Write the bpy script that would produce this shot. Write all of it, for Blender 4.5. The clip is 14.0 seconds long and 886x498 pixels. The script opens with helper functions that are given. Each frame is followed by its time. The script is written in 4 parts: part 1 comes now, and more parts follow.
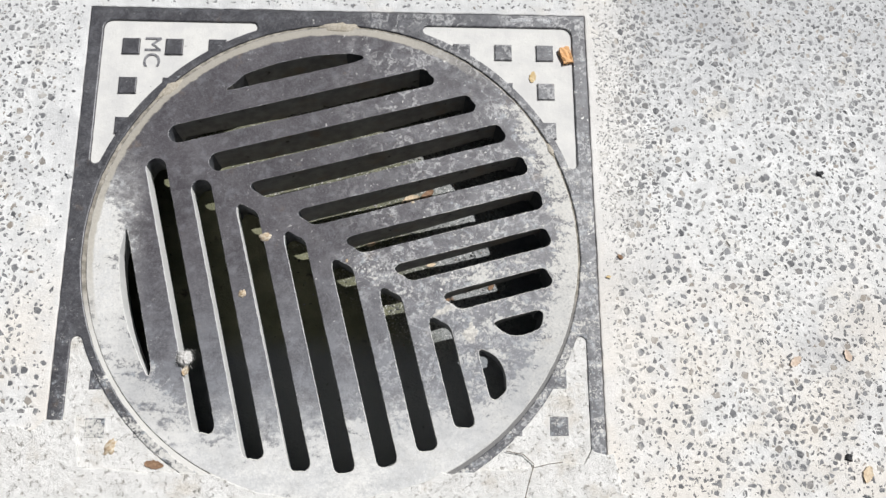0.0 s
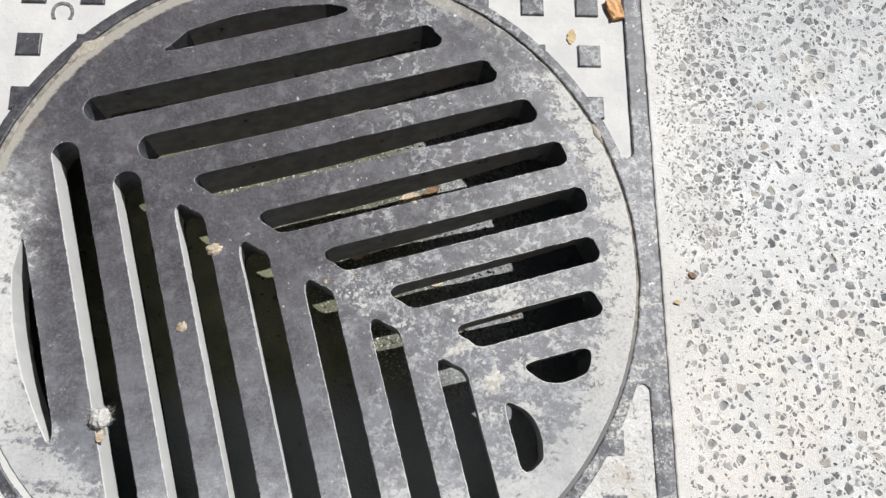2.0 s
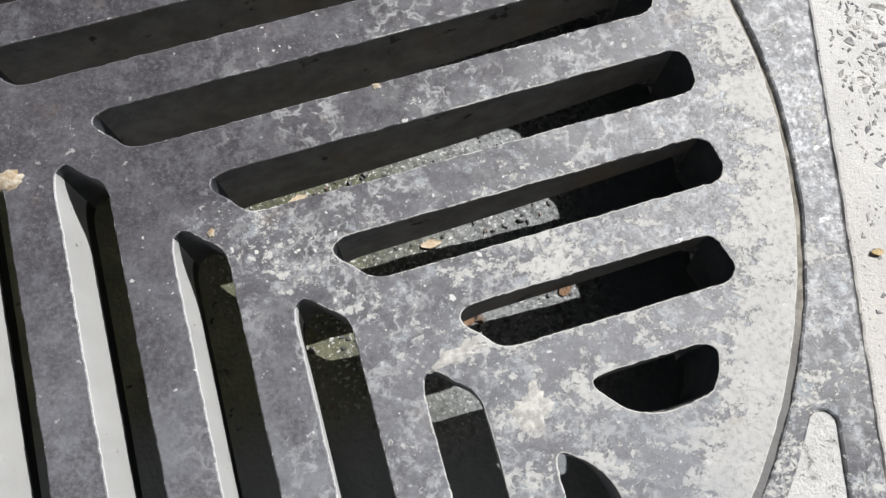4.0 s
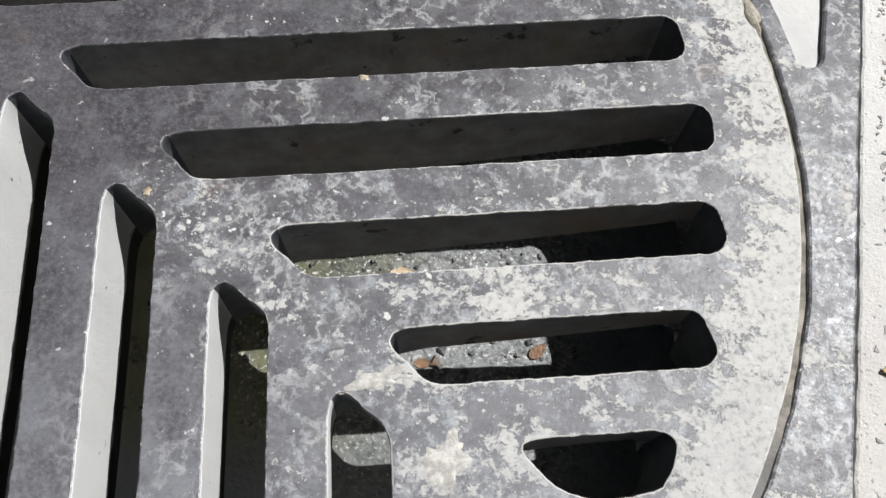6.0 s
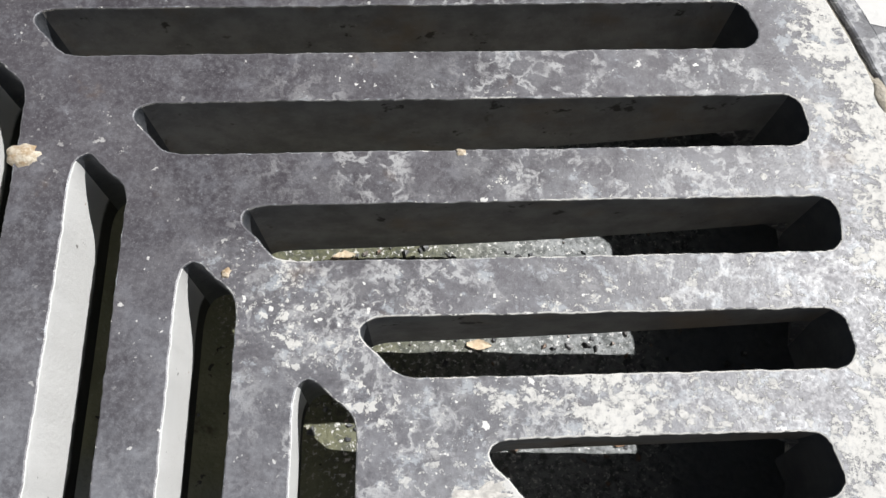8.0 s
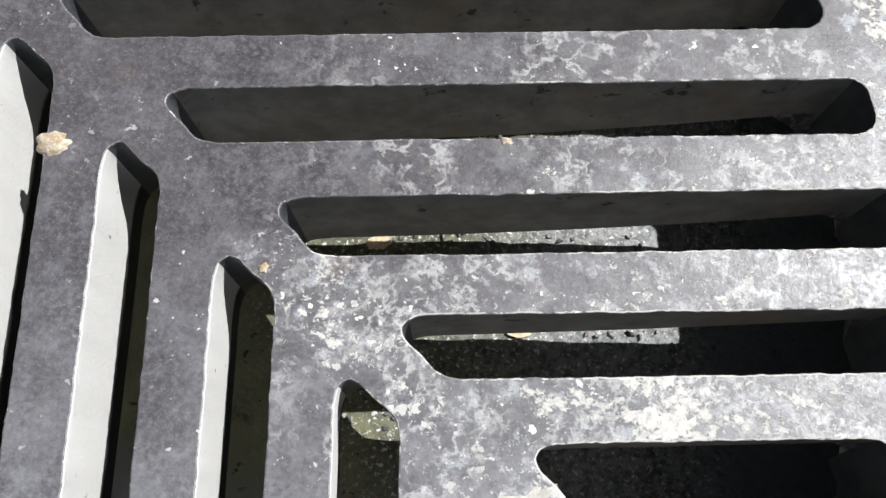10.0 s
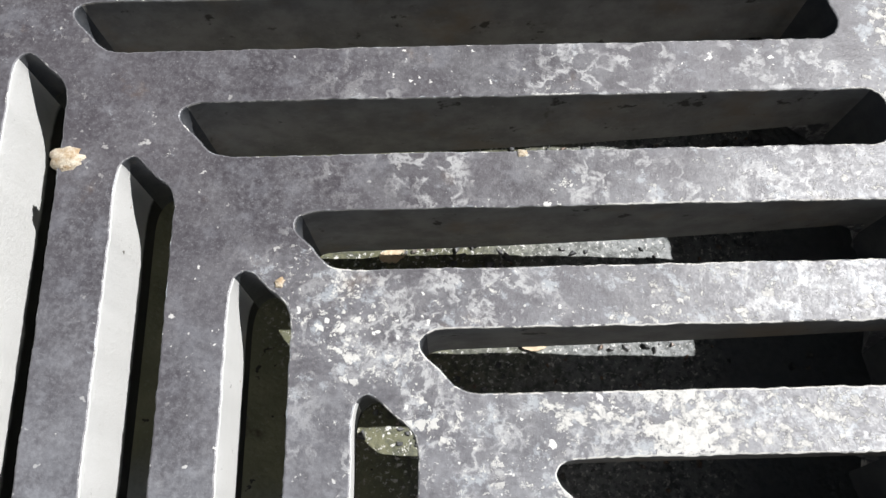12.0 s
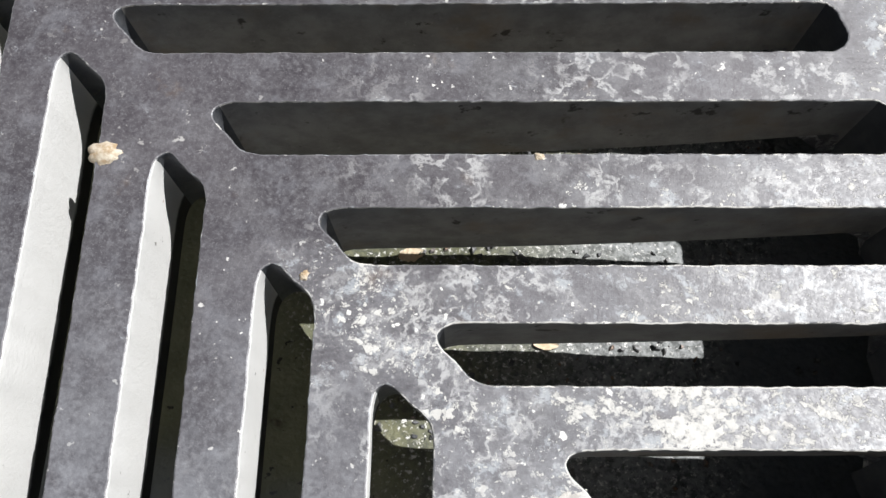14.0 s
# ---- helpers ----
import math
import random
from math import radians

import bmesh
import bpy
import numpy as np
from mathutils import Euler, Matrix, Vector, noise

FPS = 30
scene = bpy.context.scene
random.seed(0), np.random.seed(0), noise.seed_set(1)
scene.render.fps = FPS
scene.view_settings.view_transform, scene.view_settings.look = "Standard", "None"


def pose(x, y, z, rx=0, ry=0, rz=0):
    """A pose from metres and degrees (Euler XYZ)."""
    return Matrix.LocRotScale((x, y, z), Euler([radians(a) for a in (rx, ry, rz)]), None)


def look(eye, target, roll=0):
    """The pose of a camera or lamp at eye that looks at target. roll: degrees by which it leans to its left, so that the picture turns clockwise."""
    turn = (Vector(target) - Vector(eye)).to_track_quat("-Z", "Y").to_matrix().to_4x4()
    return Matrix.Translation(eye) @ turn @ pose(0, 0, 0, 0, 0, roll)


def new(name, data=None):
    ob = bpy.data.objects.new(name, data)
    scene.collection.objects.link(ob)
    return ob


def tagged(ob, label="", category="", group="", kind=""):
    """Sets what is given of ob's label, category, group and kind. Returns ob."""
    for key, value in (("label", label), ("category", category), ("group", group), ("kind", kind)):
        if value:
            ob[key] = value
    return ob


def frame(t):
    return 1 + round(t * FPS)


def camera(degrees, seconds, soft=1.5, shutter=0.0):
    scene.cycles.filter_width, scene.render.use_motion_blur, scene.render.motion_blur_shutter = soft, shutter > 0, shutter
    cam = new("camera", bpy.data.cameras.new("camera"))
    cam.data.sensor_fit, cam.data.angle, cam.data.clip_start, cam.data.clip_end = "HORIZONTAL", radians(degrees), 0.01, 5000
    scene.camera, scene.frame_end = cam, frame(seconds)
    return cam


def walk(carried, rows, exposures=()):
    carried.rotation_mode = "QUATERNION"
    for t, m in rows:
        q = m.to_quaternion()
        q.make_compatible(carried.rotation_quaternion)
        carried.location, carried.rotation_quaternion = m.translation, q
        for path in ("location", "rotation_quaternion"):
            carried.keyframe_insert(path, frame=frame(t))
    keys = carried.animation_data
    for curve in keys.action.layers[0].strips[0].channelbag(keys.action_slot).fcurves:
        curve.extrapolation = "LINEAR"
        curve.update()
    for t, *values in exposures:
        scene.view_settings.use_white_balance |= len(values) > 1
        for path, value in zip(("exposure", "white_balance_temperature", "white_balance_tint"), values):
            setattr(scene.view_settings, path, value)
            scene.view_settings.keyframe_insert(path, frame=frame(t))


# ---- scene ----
cam = camera(56.0, 14.0)
PATH = [
    (0, (0.0829, -0.2546, 0.9993), (0.1317, -0.0072, 0.0316), 11.19),
    (0.5, (0.0887, -0.2563, 1.0035), (0.1323, -0.0130, 0.0346), 10.01),
    (1, (0.0747, -0.2341, 0.9760), (0.1199, 0.0048, 0.0060), 11.37),
    (1.5, (0.0663, -0.1975, 0.8899), (0.1135, 0.0382, -0.0807), 11.51),
    (2, (0.0705, -0.1709, 0.7432), (0.1376, 0.0727, -0.2243), 15.28),
    (2.5, (0.0767, -0.1519, 0.6428), (0.1334, 0.0863, -0.3268), 13.18),
    (3, (0.0851, -0.1429, 0.5103), (0.1051, 0.0961, -0.4605), 3.34),
    (3.5, (0.0996, -0.1279, 0.4328), (0.1294, 0.1140, -0.5370), 4.22),
    (6, (0.1675, -0.1425, 0.3364), (0.1137, 0.2090, -0.5983), 2.36),
    (6.5, (0.1608, -0.1311, 0.3289), (0.0987, 0.2323, -0.6007), 2.79),
    (7, (0.1395, -0.1176, 0.3274), (0.0827, 0.2486, -0.6014), 4.59),
    (7.5, (0.1297, -0.1053, 0.3284), (0.0667, 0.2628, -0.5993), 3.15),
    (8, (0.1182, -0.0973, 0.3243), (0.0602, 0.2322, -0.6180), 3.57),
    (10.5, (0.1039, -0.0782, 0.3160), (0.0195, 0.1887, -0.6441), -3.50),
    (11, (0.1034, -0.0792, 0.3149), (0.0057, 0.1874, -0.6440), -6.31),
    (11.5, (0.1032, -0.0797, 0.3157), (0.0089, 0.1877, -0.6432), -5.57),
    (12, (0.0976, -0.0797, 0.3148), (0.0251, 0.2034, -0.6415), -0.69),
    (12.5, (0.0973, -0.0851, 0.3142), (0.0230, 0.1968, -0.6423), -0.63),
    (13, (0.0981, -0.0840, 0.3188), (0.0276, 0.1862, -0.6414), 0.11),
    (13.5, (0.0962, -0.0841, 0.3234), (0.0286, 0.1995, -0.6331), 1.14),
    (14, (0.0981, -0.0879, 0.3267), (0.0065, 0.1995, -0.6267), -2.62),
]
walk(cam, [(t, look(eye, target, roll)) for t, eye, target, roll in PATH],
     [(0.0, -0.20), (2.0, -0.19), (3.5, -0.20), (6.5, -0.12), (7.0, 0.0), (7.5, 0.04), (11.0, 0.25), (14.0, 0.24)])

# ---- light ----
SUN = Vector((0.547, 0.410, 1.0)).normalized()          # towards the sun
world = bpy.data.worlds.new("sky")
scene.world = world
world.use_nodes = True
wn = world.node_tree
sky = wn.nodes.new("ShaderNodeTexSky")
sky.sky_type, sky.sun_disc = "NISHITA", False
sky.sun_elevation = math.asin(SUN.z)
sky.sun_rotation = math.atan2(SUN.x, SUN.y)
back = wn.nodes["Background"]
back.inputs["Strength"].default_value = 0.020
grey = wn.nodes.new("ShaderNodeRGBToBW")
haze = wn.nodes.new("ShaderNodeMix")
haze.data_type, haze.inputs[0].default_value = "RGBA", 0.35      # a hazy, whitish sky
wn.links.new(sky.outputs[0], grey.inputs[0])
wn.links.new(sky.outputs[0], haze.inputs[6])
wn.links.new(grey.outputs[0], haze.inputs[7])
wn.links.new(haze.outputs[2], back.inputs[0])
sun = new("sun", bpy.data.lights.new("sun", "SUN"))
sun.data.energy, sun.data.angle, sun.data.color = 5.15, radians(0.53), (0.994, 0.994, 1.0)
sun.matrix_world = look(SUN * 5, (0, 0, 0))


# ---- materials ----
TURN_GRATE = 14.9        # degrees by which the bars are turned against the frame


class Nodes:
    """A small hand for wiring one material."""

    def __init__(self, name):
        self.mat = bpy.data.materials.new(name)
        self.mat.use_nodes = True
        self.tree = self.mat.node_tree
        self.bsdf = self.tree.nodes["Principled BSDF"]
        self.geo = self.tree.nodes.new("ShaderNodeNewGeometry")
        self.pos = self.geo.outputs["Position"]

    def put(self, socket, value):
        if isinstance(value, bpy.types.NodeSocket):
            self.tree.links.new(value, socket)
        elif isinstance(value, (tuple, list)) and len(value) == 3 and socket.type == "RGBA":
            socket.default_value = (*value, 1)
        else:
            socket.default_value = value

    def noise(self, scale, detail=5, rough=0.55, distort=0.0, where=None, colour=False):
        n = self.tree.nodes.new("ShaderNodeTexNoise")
        self.put(n.inputs["Vector"], where or self.pos)
        for key, v in (("Scale", scale), ("Detail", detail), ("Roughness", rough), ("Distortion", distort)):
            n.inputs[key].default_value = v
        return n.outputs["Color" if colour else "Fac"]

    def cells(self, scale, feature="F1", out="Distance", where=None, rand=1.0):
        n = self.tree.nodes.new("ShaderNodeTexVoronoi")
        n.feature = feature
        self.put(n.inputs["Vector"], where or self.pos)
        n.inputs["Scale"].default_value = scale
        n.inputs["Randomness"].default_value = rand
        return n.outputs[out]

    def ramp(self, fac, lo, hi, a=0.0, b=1.0):
        n = self.tree.nodes.new("ShaderNodeMapRange")
        n.interpolation_type = "SMOOTHSTEP"
        self.put(n.inputs[0], fac)
        for i, v in enumerate((lo, hi, a, b), 1):
            self.put(n.inputs[i], v)
        return n.outputs[0]

    def math(self, op, a, b=0.0, c=0.0):
        n = self.tree.nodes.new("ShaderNodeMath")
        n.operation = op
        for i, v in enumerate((a, b, c)):
            self.put(n.inputs[i], v)
        return n.outputs[0]

    def mix(self, fac, a, b):
        n = self.tree.nodes.new("ShaderNodeMix")
        n.data_type = "RGBA"
        self.put(n.inputs[0], fac)
        self.put(n.inputs[6], a)
        self.put(n.inputs[7], b)
        return n.outputs[2]

    def split(self, v=None):
        n = self.tree.nodes.new("ShaderNodeSeparateXYZ")
        self.put(n.inputs[0], v or self.pos)
        return n.outputs

    def warp(self, amount, scale):
        c = self.noise(scale, 3, colour=True)
        n = self.tree.nodes.new("ShaderNodeVectorMath")
        n.operation = "MULTIPLY_ADD"
        self.put(n.inputs[0], c)
        n.inputs[1].default_value = (amount,) * 3
        self.put(n.inputs[2], self.pos)
        return n.outputs[0]

    def shift(self, by):
        n = self.tree.nodes.new("ShaderNodeVectorMath")
        n.operation = "ADD"
        self.put(n.inputs[0], self.pos)
        n.inputs[1].default_value = by
        return n.outputs[0]

    def along(self, turn, stretch, where=None):
        n = self.tree.nodes.new("ShaderNodeMapping")
        self.put(n.inputs["Vector"], where or self.pos)
        n.inputs["Rotation"].default_value = (0, 0, -radians(turn))
        n.inputs["Scale"].default_value = stretch
        return n.outputs[0]

    def bump(self, height, depth, strength=1.0, under=None):
        n = self.tree.nodes.new("ShaderNodeBump")
        n.inputs["Strength"].default_value = strength
        n.inputs["Distance"].default_value = depth
        self.put(n.inputs["Height"], height)
        if under:
            self.put(n.inputs["Normal"], under)
        return n.outputs[0]

    def done(self, colour, rough, normal=None, metal=0.0, spec=0.5):
        self.put(self.bsdf.inputs["Base Color"], colour)
        self.put(self.bsdf.inputs["Roughness"], rough)
        self.put(self.bsdf.inputs["Metallic"], metal)
        self.put(self.bsdf.inputs["Specular IOR Level"], spec)
        if normal:
            self.put(self.bsdf.inputs["Normal"], normal)
        return self.mat


def iron(name, dark, light, reach, crusted=False):
    """Cast iron smeared with pale cement slurry. reach(nodes) gives how far the slurry covers it, about 0 to 1."""
    k = Nodes(name)
    w = k.warp(0.006, 90)
    off = k.shift((0.371, 0.193, 0.117))
    big = k.noise(14, 4, 0.6)
    mid = k.noise(62, 9, 0.7, 0.0, k.along(TURN_GRATE, (0.55, 1.15, 1.0), w))
    fine = k.noise(420, 5, 0.7, 0.0, off)
    blot = k.noise(210, 8, 0.75, 0.0, w)
    flecks = k.noise(150, 3, 0.6)
    cover = reach(k)
    level = k.math("ADD", k.math("ADD", cover, k.math("MULTIPLY", k.math("SUBTRACT", mid, 0.5), 1.5)),
                   k.math("MULTIPLY", k.math("SUBTRACT", blot, 0.5), 1.5))
    cream = k.math("MULTIPLY", k.ramp(level, 0.53, 0.63), k.ramp(k.noise(330, 6, 0.75), 0.32, 0.54, 0.45, 1.0))
    dots = k.math("MULTIPLY", k.ramp(k.noise(480, 3, 0.6), 0.635, 0.66), k.ramp(level, 0.12, 0.40))
    rough_place = k.warp(0.007, 260)
    flake = k.math("MULTIPLY", k.ramp(k.cells(210, where=rough_place), 0.44, 0.38), k.ramp(k.split(k.cells(210, out="Color", where=rough_place))[0], 0.90, 0.92))
    px, py, pz = k.split()
    off_spine = k.math("ABSOLUTE", k.math("ADD", k.math("MULTIPLY", px, 0.50), k.math("MULTIPLY", py, 0.87)))
    zone = k.math("MULTIPLY", k.ramp(off_spine, 0.030, 0.008), k.math("MULTIPLY", k.ramp(px, 0.005, 0.03), k.ramp(px, 0.15, 0.10))) if crusted else 0.0
    zone = k.math("MULTIPLY", zone, k.ramp(k.noise(75, 5, 0.7, 0.0, off), 0.44, 0.54))      # chips of lime along the spine
    flake = k.math("MULTIPLY", flake, k.math("MAXIMUM", k.ramp(level, 0.30, 0.42), zone))
    small = k.math("MULTIPLY", k.ramp(k.noise(230, 4, 0.65, 0.0, rough_place), 0.585, 0.605), zone)
    flake = k.math("MAXIMUM", flake, small)
    dots = k.math("MAXIMUM", dots, flake)
    crust = k.math("MAXIMUM", cream, k.math("MULTIPLY", dots, 0.9))
    gx, gy, _ = k.split()
    # film thickened towards +x, partly a sheen put into the colour
    film = k.ramp(k.math("ADD", level, k.ramp(gx, -0.05, 0.16, 0.0, 0.13)), 0.16, 0.6)
    tint = k.mix(k.ramp(big, 0.35, 0.68), dark, light)
    tint = k.mix(k.math("MULTIPLY", k.ramp(fine, 0.42, 0.7, 0.0, 0.6), k.ramp(mid, 0.35, 0.65, 0.3, 1.0)), tint, (0.175, 0.17, 0.18))
    tint = k.mix(k.ramp(k.noise(70, 6, 0.65, 0.0, off), 0.50, 0.68, 0.0, 0.32), tint, (0.24, 0.243, 0.265))
    tint = k.mix(k.ramp(k.noise(900, 3, 0.7, 0.0, off), 0.54, 0.66, 0.0, 0.42), tint, (0.21, 0.203, 0.212))
    tint = k.mix(k.ramp(k.noise(1100, 2, 0.7, 0.0, off), 0.40, 0.30, 0.0, 0.45), tint, (0.038, 0.034, 0.036))
    tint = k.mix(k.math("MULTIPLY", film, 0.15), tint, (0.33, 0.335, 0.35))
    mottle = k.noise(230, 6, 0.78, 0.0, off)
    tint = k.mix(k.ramp(mottle, 0.53, 0.64, 0.0, 0.38), tint, (0.17, 0.168, 0.18))
    tint = k.mix(k.ramp(mottle, 0.47, 0.37, 0.0, 0.42), tint, (0.042, 0.036, 0.044))
    bloom = k.math("MULTIPLY", k.ramp(k.noise(85, 7, 0.72, 0.0, off), 0.52, 0.60), k.ramp(level, 0.22, 0.42))      # thin bluish-white lime
    tint = k.mix(k.math("MULTIPLY", bloom, 0.55), tint, (0.50, 0.535, 0.56))
    # even lightening towards +x imitates sheen
    tint = k.mix(k.ramp(gx, -0.04, 0.2, 0.0, 0.05), tint, (0.32, 0.32, 0.335))
    # cloudy slurry patches, their +x weight partly painted sheen
    cloud = k.math("MULTIPLY", k.ramp(k.noise(48, 9, 0.72), 0.42, 0.62), k.ramp(gx, -0.04, 0.12, 0.07, 0.22))
    tint = k.mix(cloud, tint, k.mix(k.noise(23, 3), (0.31, 0.32, 0.345), (0.42, 0.415, 0.405)))
    seam = k.math("ABSOLUTE", k.math("SUBTRACT", k.noise(58, 7, 0.62, 0.0, k.warp(0.012, 60)), 0.5))
    veins = k.math("MULTIPLY", k.ramp(seam, 0.05, 0.006), k.math("MULTIPLY", k.ramp(k.noise(17, 4), 0.42, 0.56), k.ramp(blot, 0.34, 0.56)))
    tint = k.mix(k.math("MULTIPLY", veins, k.ramp(gx, -0.02, 0.07, 0.03, 0.62)), tint, (0.60, 0.595, 0.585))
    white = k.mix(k.noise(90, 4), (0.76, 0.74, 0.69), (0.58, 0.565, 0.53))
    tint = k.mix(crust, tint, white)
    spots = k.math("MULTIPLY", k.ramp(flecks, 0.66, 0.69), k.math("MULTIPLY", k.ramp(k.noise(11, 3), 0.42, 0.56), k.ramp(gx, -0.12, 0.04, 0.12, 1.0)))
    tint = k.mix(spots, tint, (0.78, 0.76, 0.72))
    rust = k.math("MULTIPLY", k.ramp(k.noise(33, 5, 0.6), 0.62, 0.74), 0.3)
    tint = k.mix(rust, tint, (0.2, 0.13, 0.075))
    if crusted:      # pale haze of dried slurry towards the lower edge
        haze = k.math("MAXIMUM", k.ramp(gy, -0.15, -0.275), k.math("MULTIPLY", k.ramp(gx, -0.22, -0.285), k.ramp(gy, 0.17, 0.02)))
        haze = k.math("MULTIPLY", haze, k.ramp(k.math("ADD", blot, mid), 0.72, 1.2, 0.12, 0.95))
        thin = k.math("MULTIPLY", k.ramp(gy, 0.03, -0.20), k.ramp(k.math("ADD", k.noise(26, 7, 0.7, 0.0, off), k.math("MULTIPLY", fine, 0.4)), 0.52, 0.82, 0.15, 0.58))
        tint = k.mix(thin, tint, k.mix(mid, (0.26, 0.275, 0.30), (0.42, 0.43, 0.45)))
        tint = k.mix(haze, tint, k.mix(k.ramp(k.math("ADD", fine, big), 0.8, 1.2), (0.60, 0.60, 0.595), (0.82, 0.805, 0.77)))
    if crusted:      # tan crust along the outer edge
        x, y, z = k.split()
        r = k.math("SQRT", k.math("ADD", k.math("MULTIPLY", x, x), k.math("MULTIPLY", y, y)))
        band = k.ramp(k.math("ADD", r, k.math("MULTIPLY", mid, 0.012)), 0.2955, 0.2985)
        band = k.math("MULTIPLY", band, k.ramp(k.math("ADD", x, k.math("MULTIPLY", y, -0.4)), 0.12, -0.04, 0.0, 0.85))
        band = k.math("MULTIPLY", band, k.ramp(gy, -0.14, 0.02))
        tint = k.mix(band, tint, k.mix(fine, (0.34, 0.31, 0.26), (0.60, 0.56, 0.48)))
    relief = k.bump(k.math("ADD", k.math("MULTIPLY", fine, 0.5), k.math("MULTIPLY", crust, 0.8)), 0.0005, 0.45)
    grain = k.bump(k.noise(1800, 3, 0.5, 0.0, off), 0.00016, 0.4, relief)
    rough = k.mix(crust, k.ramp(fine, 0.3, 0.7, 0.34, 0.52), (0.85, 0.85, 0.85))
    return k.done(tint, rough, grain, spec=0.5)


def reach_grate(k):
    x, y, z = k.split()
    low = k.ramp(y, -0.16, -0.265, 0.0, 0.95)
    xx = k.math("MULTIPLY", x, x)
    r = k.math("SQRT", k.math("ADD", xx, k.math("MULTIPLY", y, y)))
    rim = k.math("MULTIPLY", k.ramp(r, 0.256, 0.295), k.ramp(k.math("SUBTRACT", x, y), -0.16, 0.08, 0.06, 0.37))
    left = k.math("MULTIPLY", k.ramp(x, -0.215, -0.285), k.ramp(y, 0.17, 0.0, 0.0, 0.82))
    east = k.math("MULTIPLY", k.ramp(k.math("SUBTRACT", x, k.math("MULTIPLY", y, 0.9)), -0.03, 0.2), 0.365)
    across = k.math("ABSOLUTE", k.math("ADD", k.math("MULTIPLY", x, 0.703), k.math("MULTIPLY", y, 1.227)))
    spine = k.math("MULTIPLY", k.ramp(across, 0.050, 0.012), k.ramp(x, -0.01, 0.05, 0.0, 0.36))
    east = k.math("MAXIMUM", k.math("MULTIPLY", east, k.ramp(x, -0.02, 0.10, 0.3, 1.0)), spine)
    east = k.math("ADD", east, k.math("MULTIPLY", k.ramp(k.math("ADD", y, k.math("MULTIPLY", x, -0.25)), -0.02, -0.11), k.ramp(x, 0.11, 0.18, -0.10, 0.11)))
    corner = k.math("MULTIPLY", k.ramp(r, 0.222, 0.275), k.math("MULTIPLY", k.ramp(x, 0.06, -0.1), k.ramp(y, 0.06, -0.06, 0.0, 0.8)))
    left = k.math("MAXIMUM", left, corner)
    total = k.math("ADD", k.math("MAXIMUM", k.math("MAXIMUM", low, rim), left), east)
    upper = k.math("MULTIPLY", k.ramp(x, -0.01, 0.07), k.math("MULTIPLY", k.ramp(k.math("ADD", x, y), 0.03, 0.09, 0.0, 0.06), k.ramp(r, 0.24, 0.19)))
    total = k.math("ADD", total, upper)
    patch = k.math("MULTIPLY", k.math("SUBTRACT", k.noise(9, 3), 0.5), 0.5)
    return k.math("ADD", total, patch)


def reach_frame(k):
    x, y, z = k.split()
    low = k.ramp(y, -0.02, -0.27, 0.0, k.ramp(x, -0.1, 0.1, 0.5, 0.42))
    right = k.math("MULTIPLY", k.ramp(x, 0.05, 0.32), k.ramp(y, 0.26, -0.02, 0.16, 0.42))
    inner = k.math("MULTIPLY", k.ramp(y, -0.17, -0.215, 0.0, 0.6), k.ramp(k.math("ABSOLUTE", k.math("ADD", x, 0.15)), 0.153, 0.146))      # studs under the smeared cement
    low = k.math("MAXIMUM", low, inner)
    return k.math("ADD", k.math("MAXIMUM", low, right), k.math("MULTIPLY", k.math("SUBTRACT", k.noise(20, 4), 0.5), 0.8))


def reach_edge(k):
    return k.math("ADD", reach_grate(k), 0.27)


IRON_EDGE = iron("cast_iron_worn_edge", (0.10, 0.095, 0.10), (0.16, 0.155, 0.16), reach_edge)
IRON_GRATE = iron("cast_iron_grate", (0.050, 0.044, 0.050), (0.090, 0.082, 0.090), reach_grate, True)
IRON_FRAME = iron("cast_iron_frame", (0.030, 0.030, 0.035), (0.065, 0.065, 0.072), reach_frame)


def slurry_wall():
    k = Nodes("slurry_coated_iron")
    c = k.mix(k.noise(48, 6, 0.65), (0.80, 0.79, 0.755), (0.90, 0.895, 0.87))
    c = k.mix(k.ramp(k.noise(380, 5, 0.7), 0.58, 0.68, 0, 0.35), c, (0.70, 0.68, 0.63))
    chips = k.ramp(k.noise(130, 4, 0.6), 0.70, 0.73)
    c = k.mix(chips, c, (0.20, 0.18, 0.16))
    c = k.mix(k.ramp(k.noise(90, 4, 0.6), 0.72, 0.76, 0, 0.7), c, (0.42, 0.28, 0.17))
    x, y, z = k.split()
    shade_low = k.ramp(k.math("ADD", z, k.math("MULTIPLY", k.noise(45, 5, 0.65), 0.008)), -0.0410, -0.0450)      # shade on the lower wall painted dark, below the sun's reach, with a ragged edge
    c = k.mix(shade_low, c, (0.055, 0.053, 0.048))
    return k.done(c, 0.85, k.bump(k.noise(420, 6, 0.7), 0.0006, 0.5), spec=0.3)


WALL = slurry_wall()


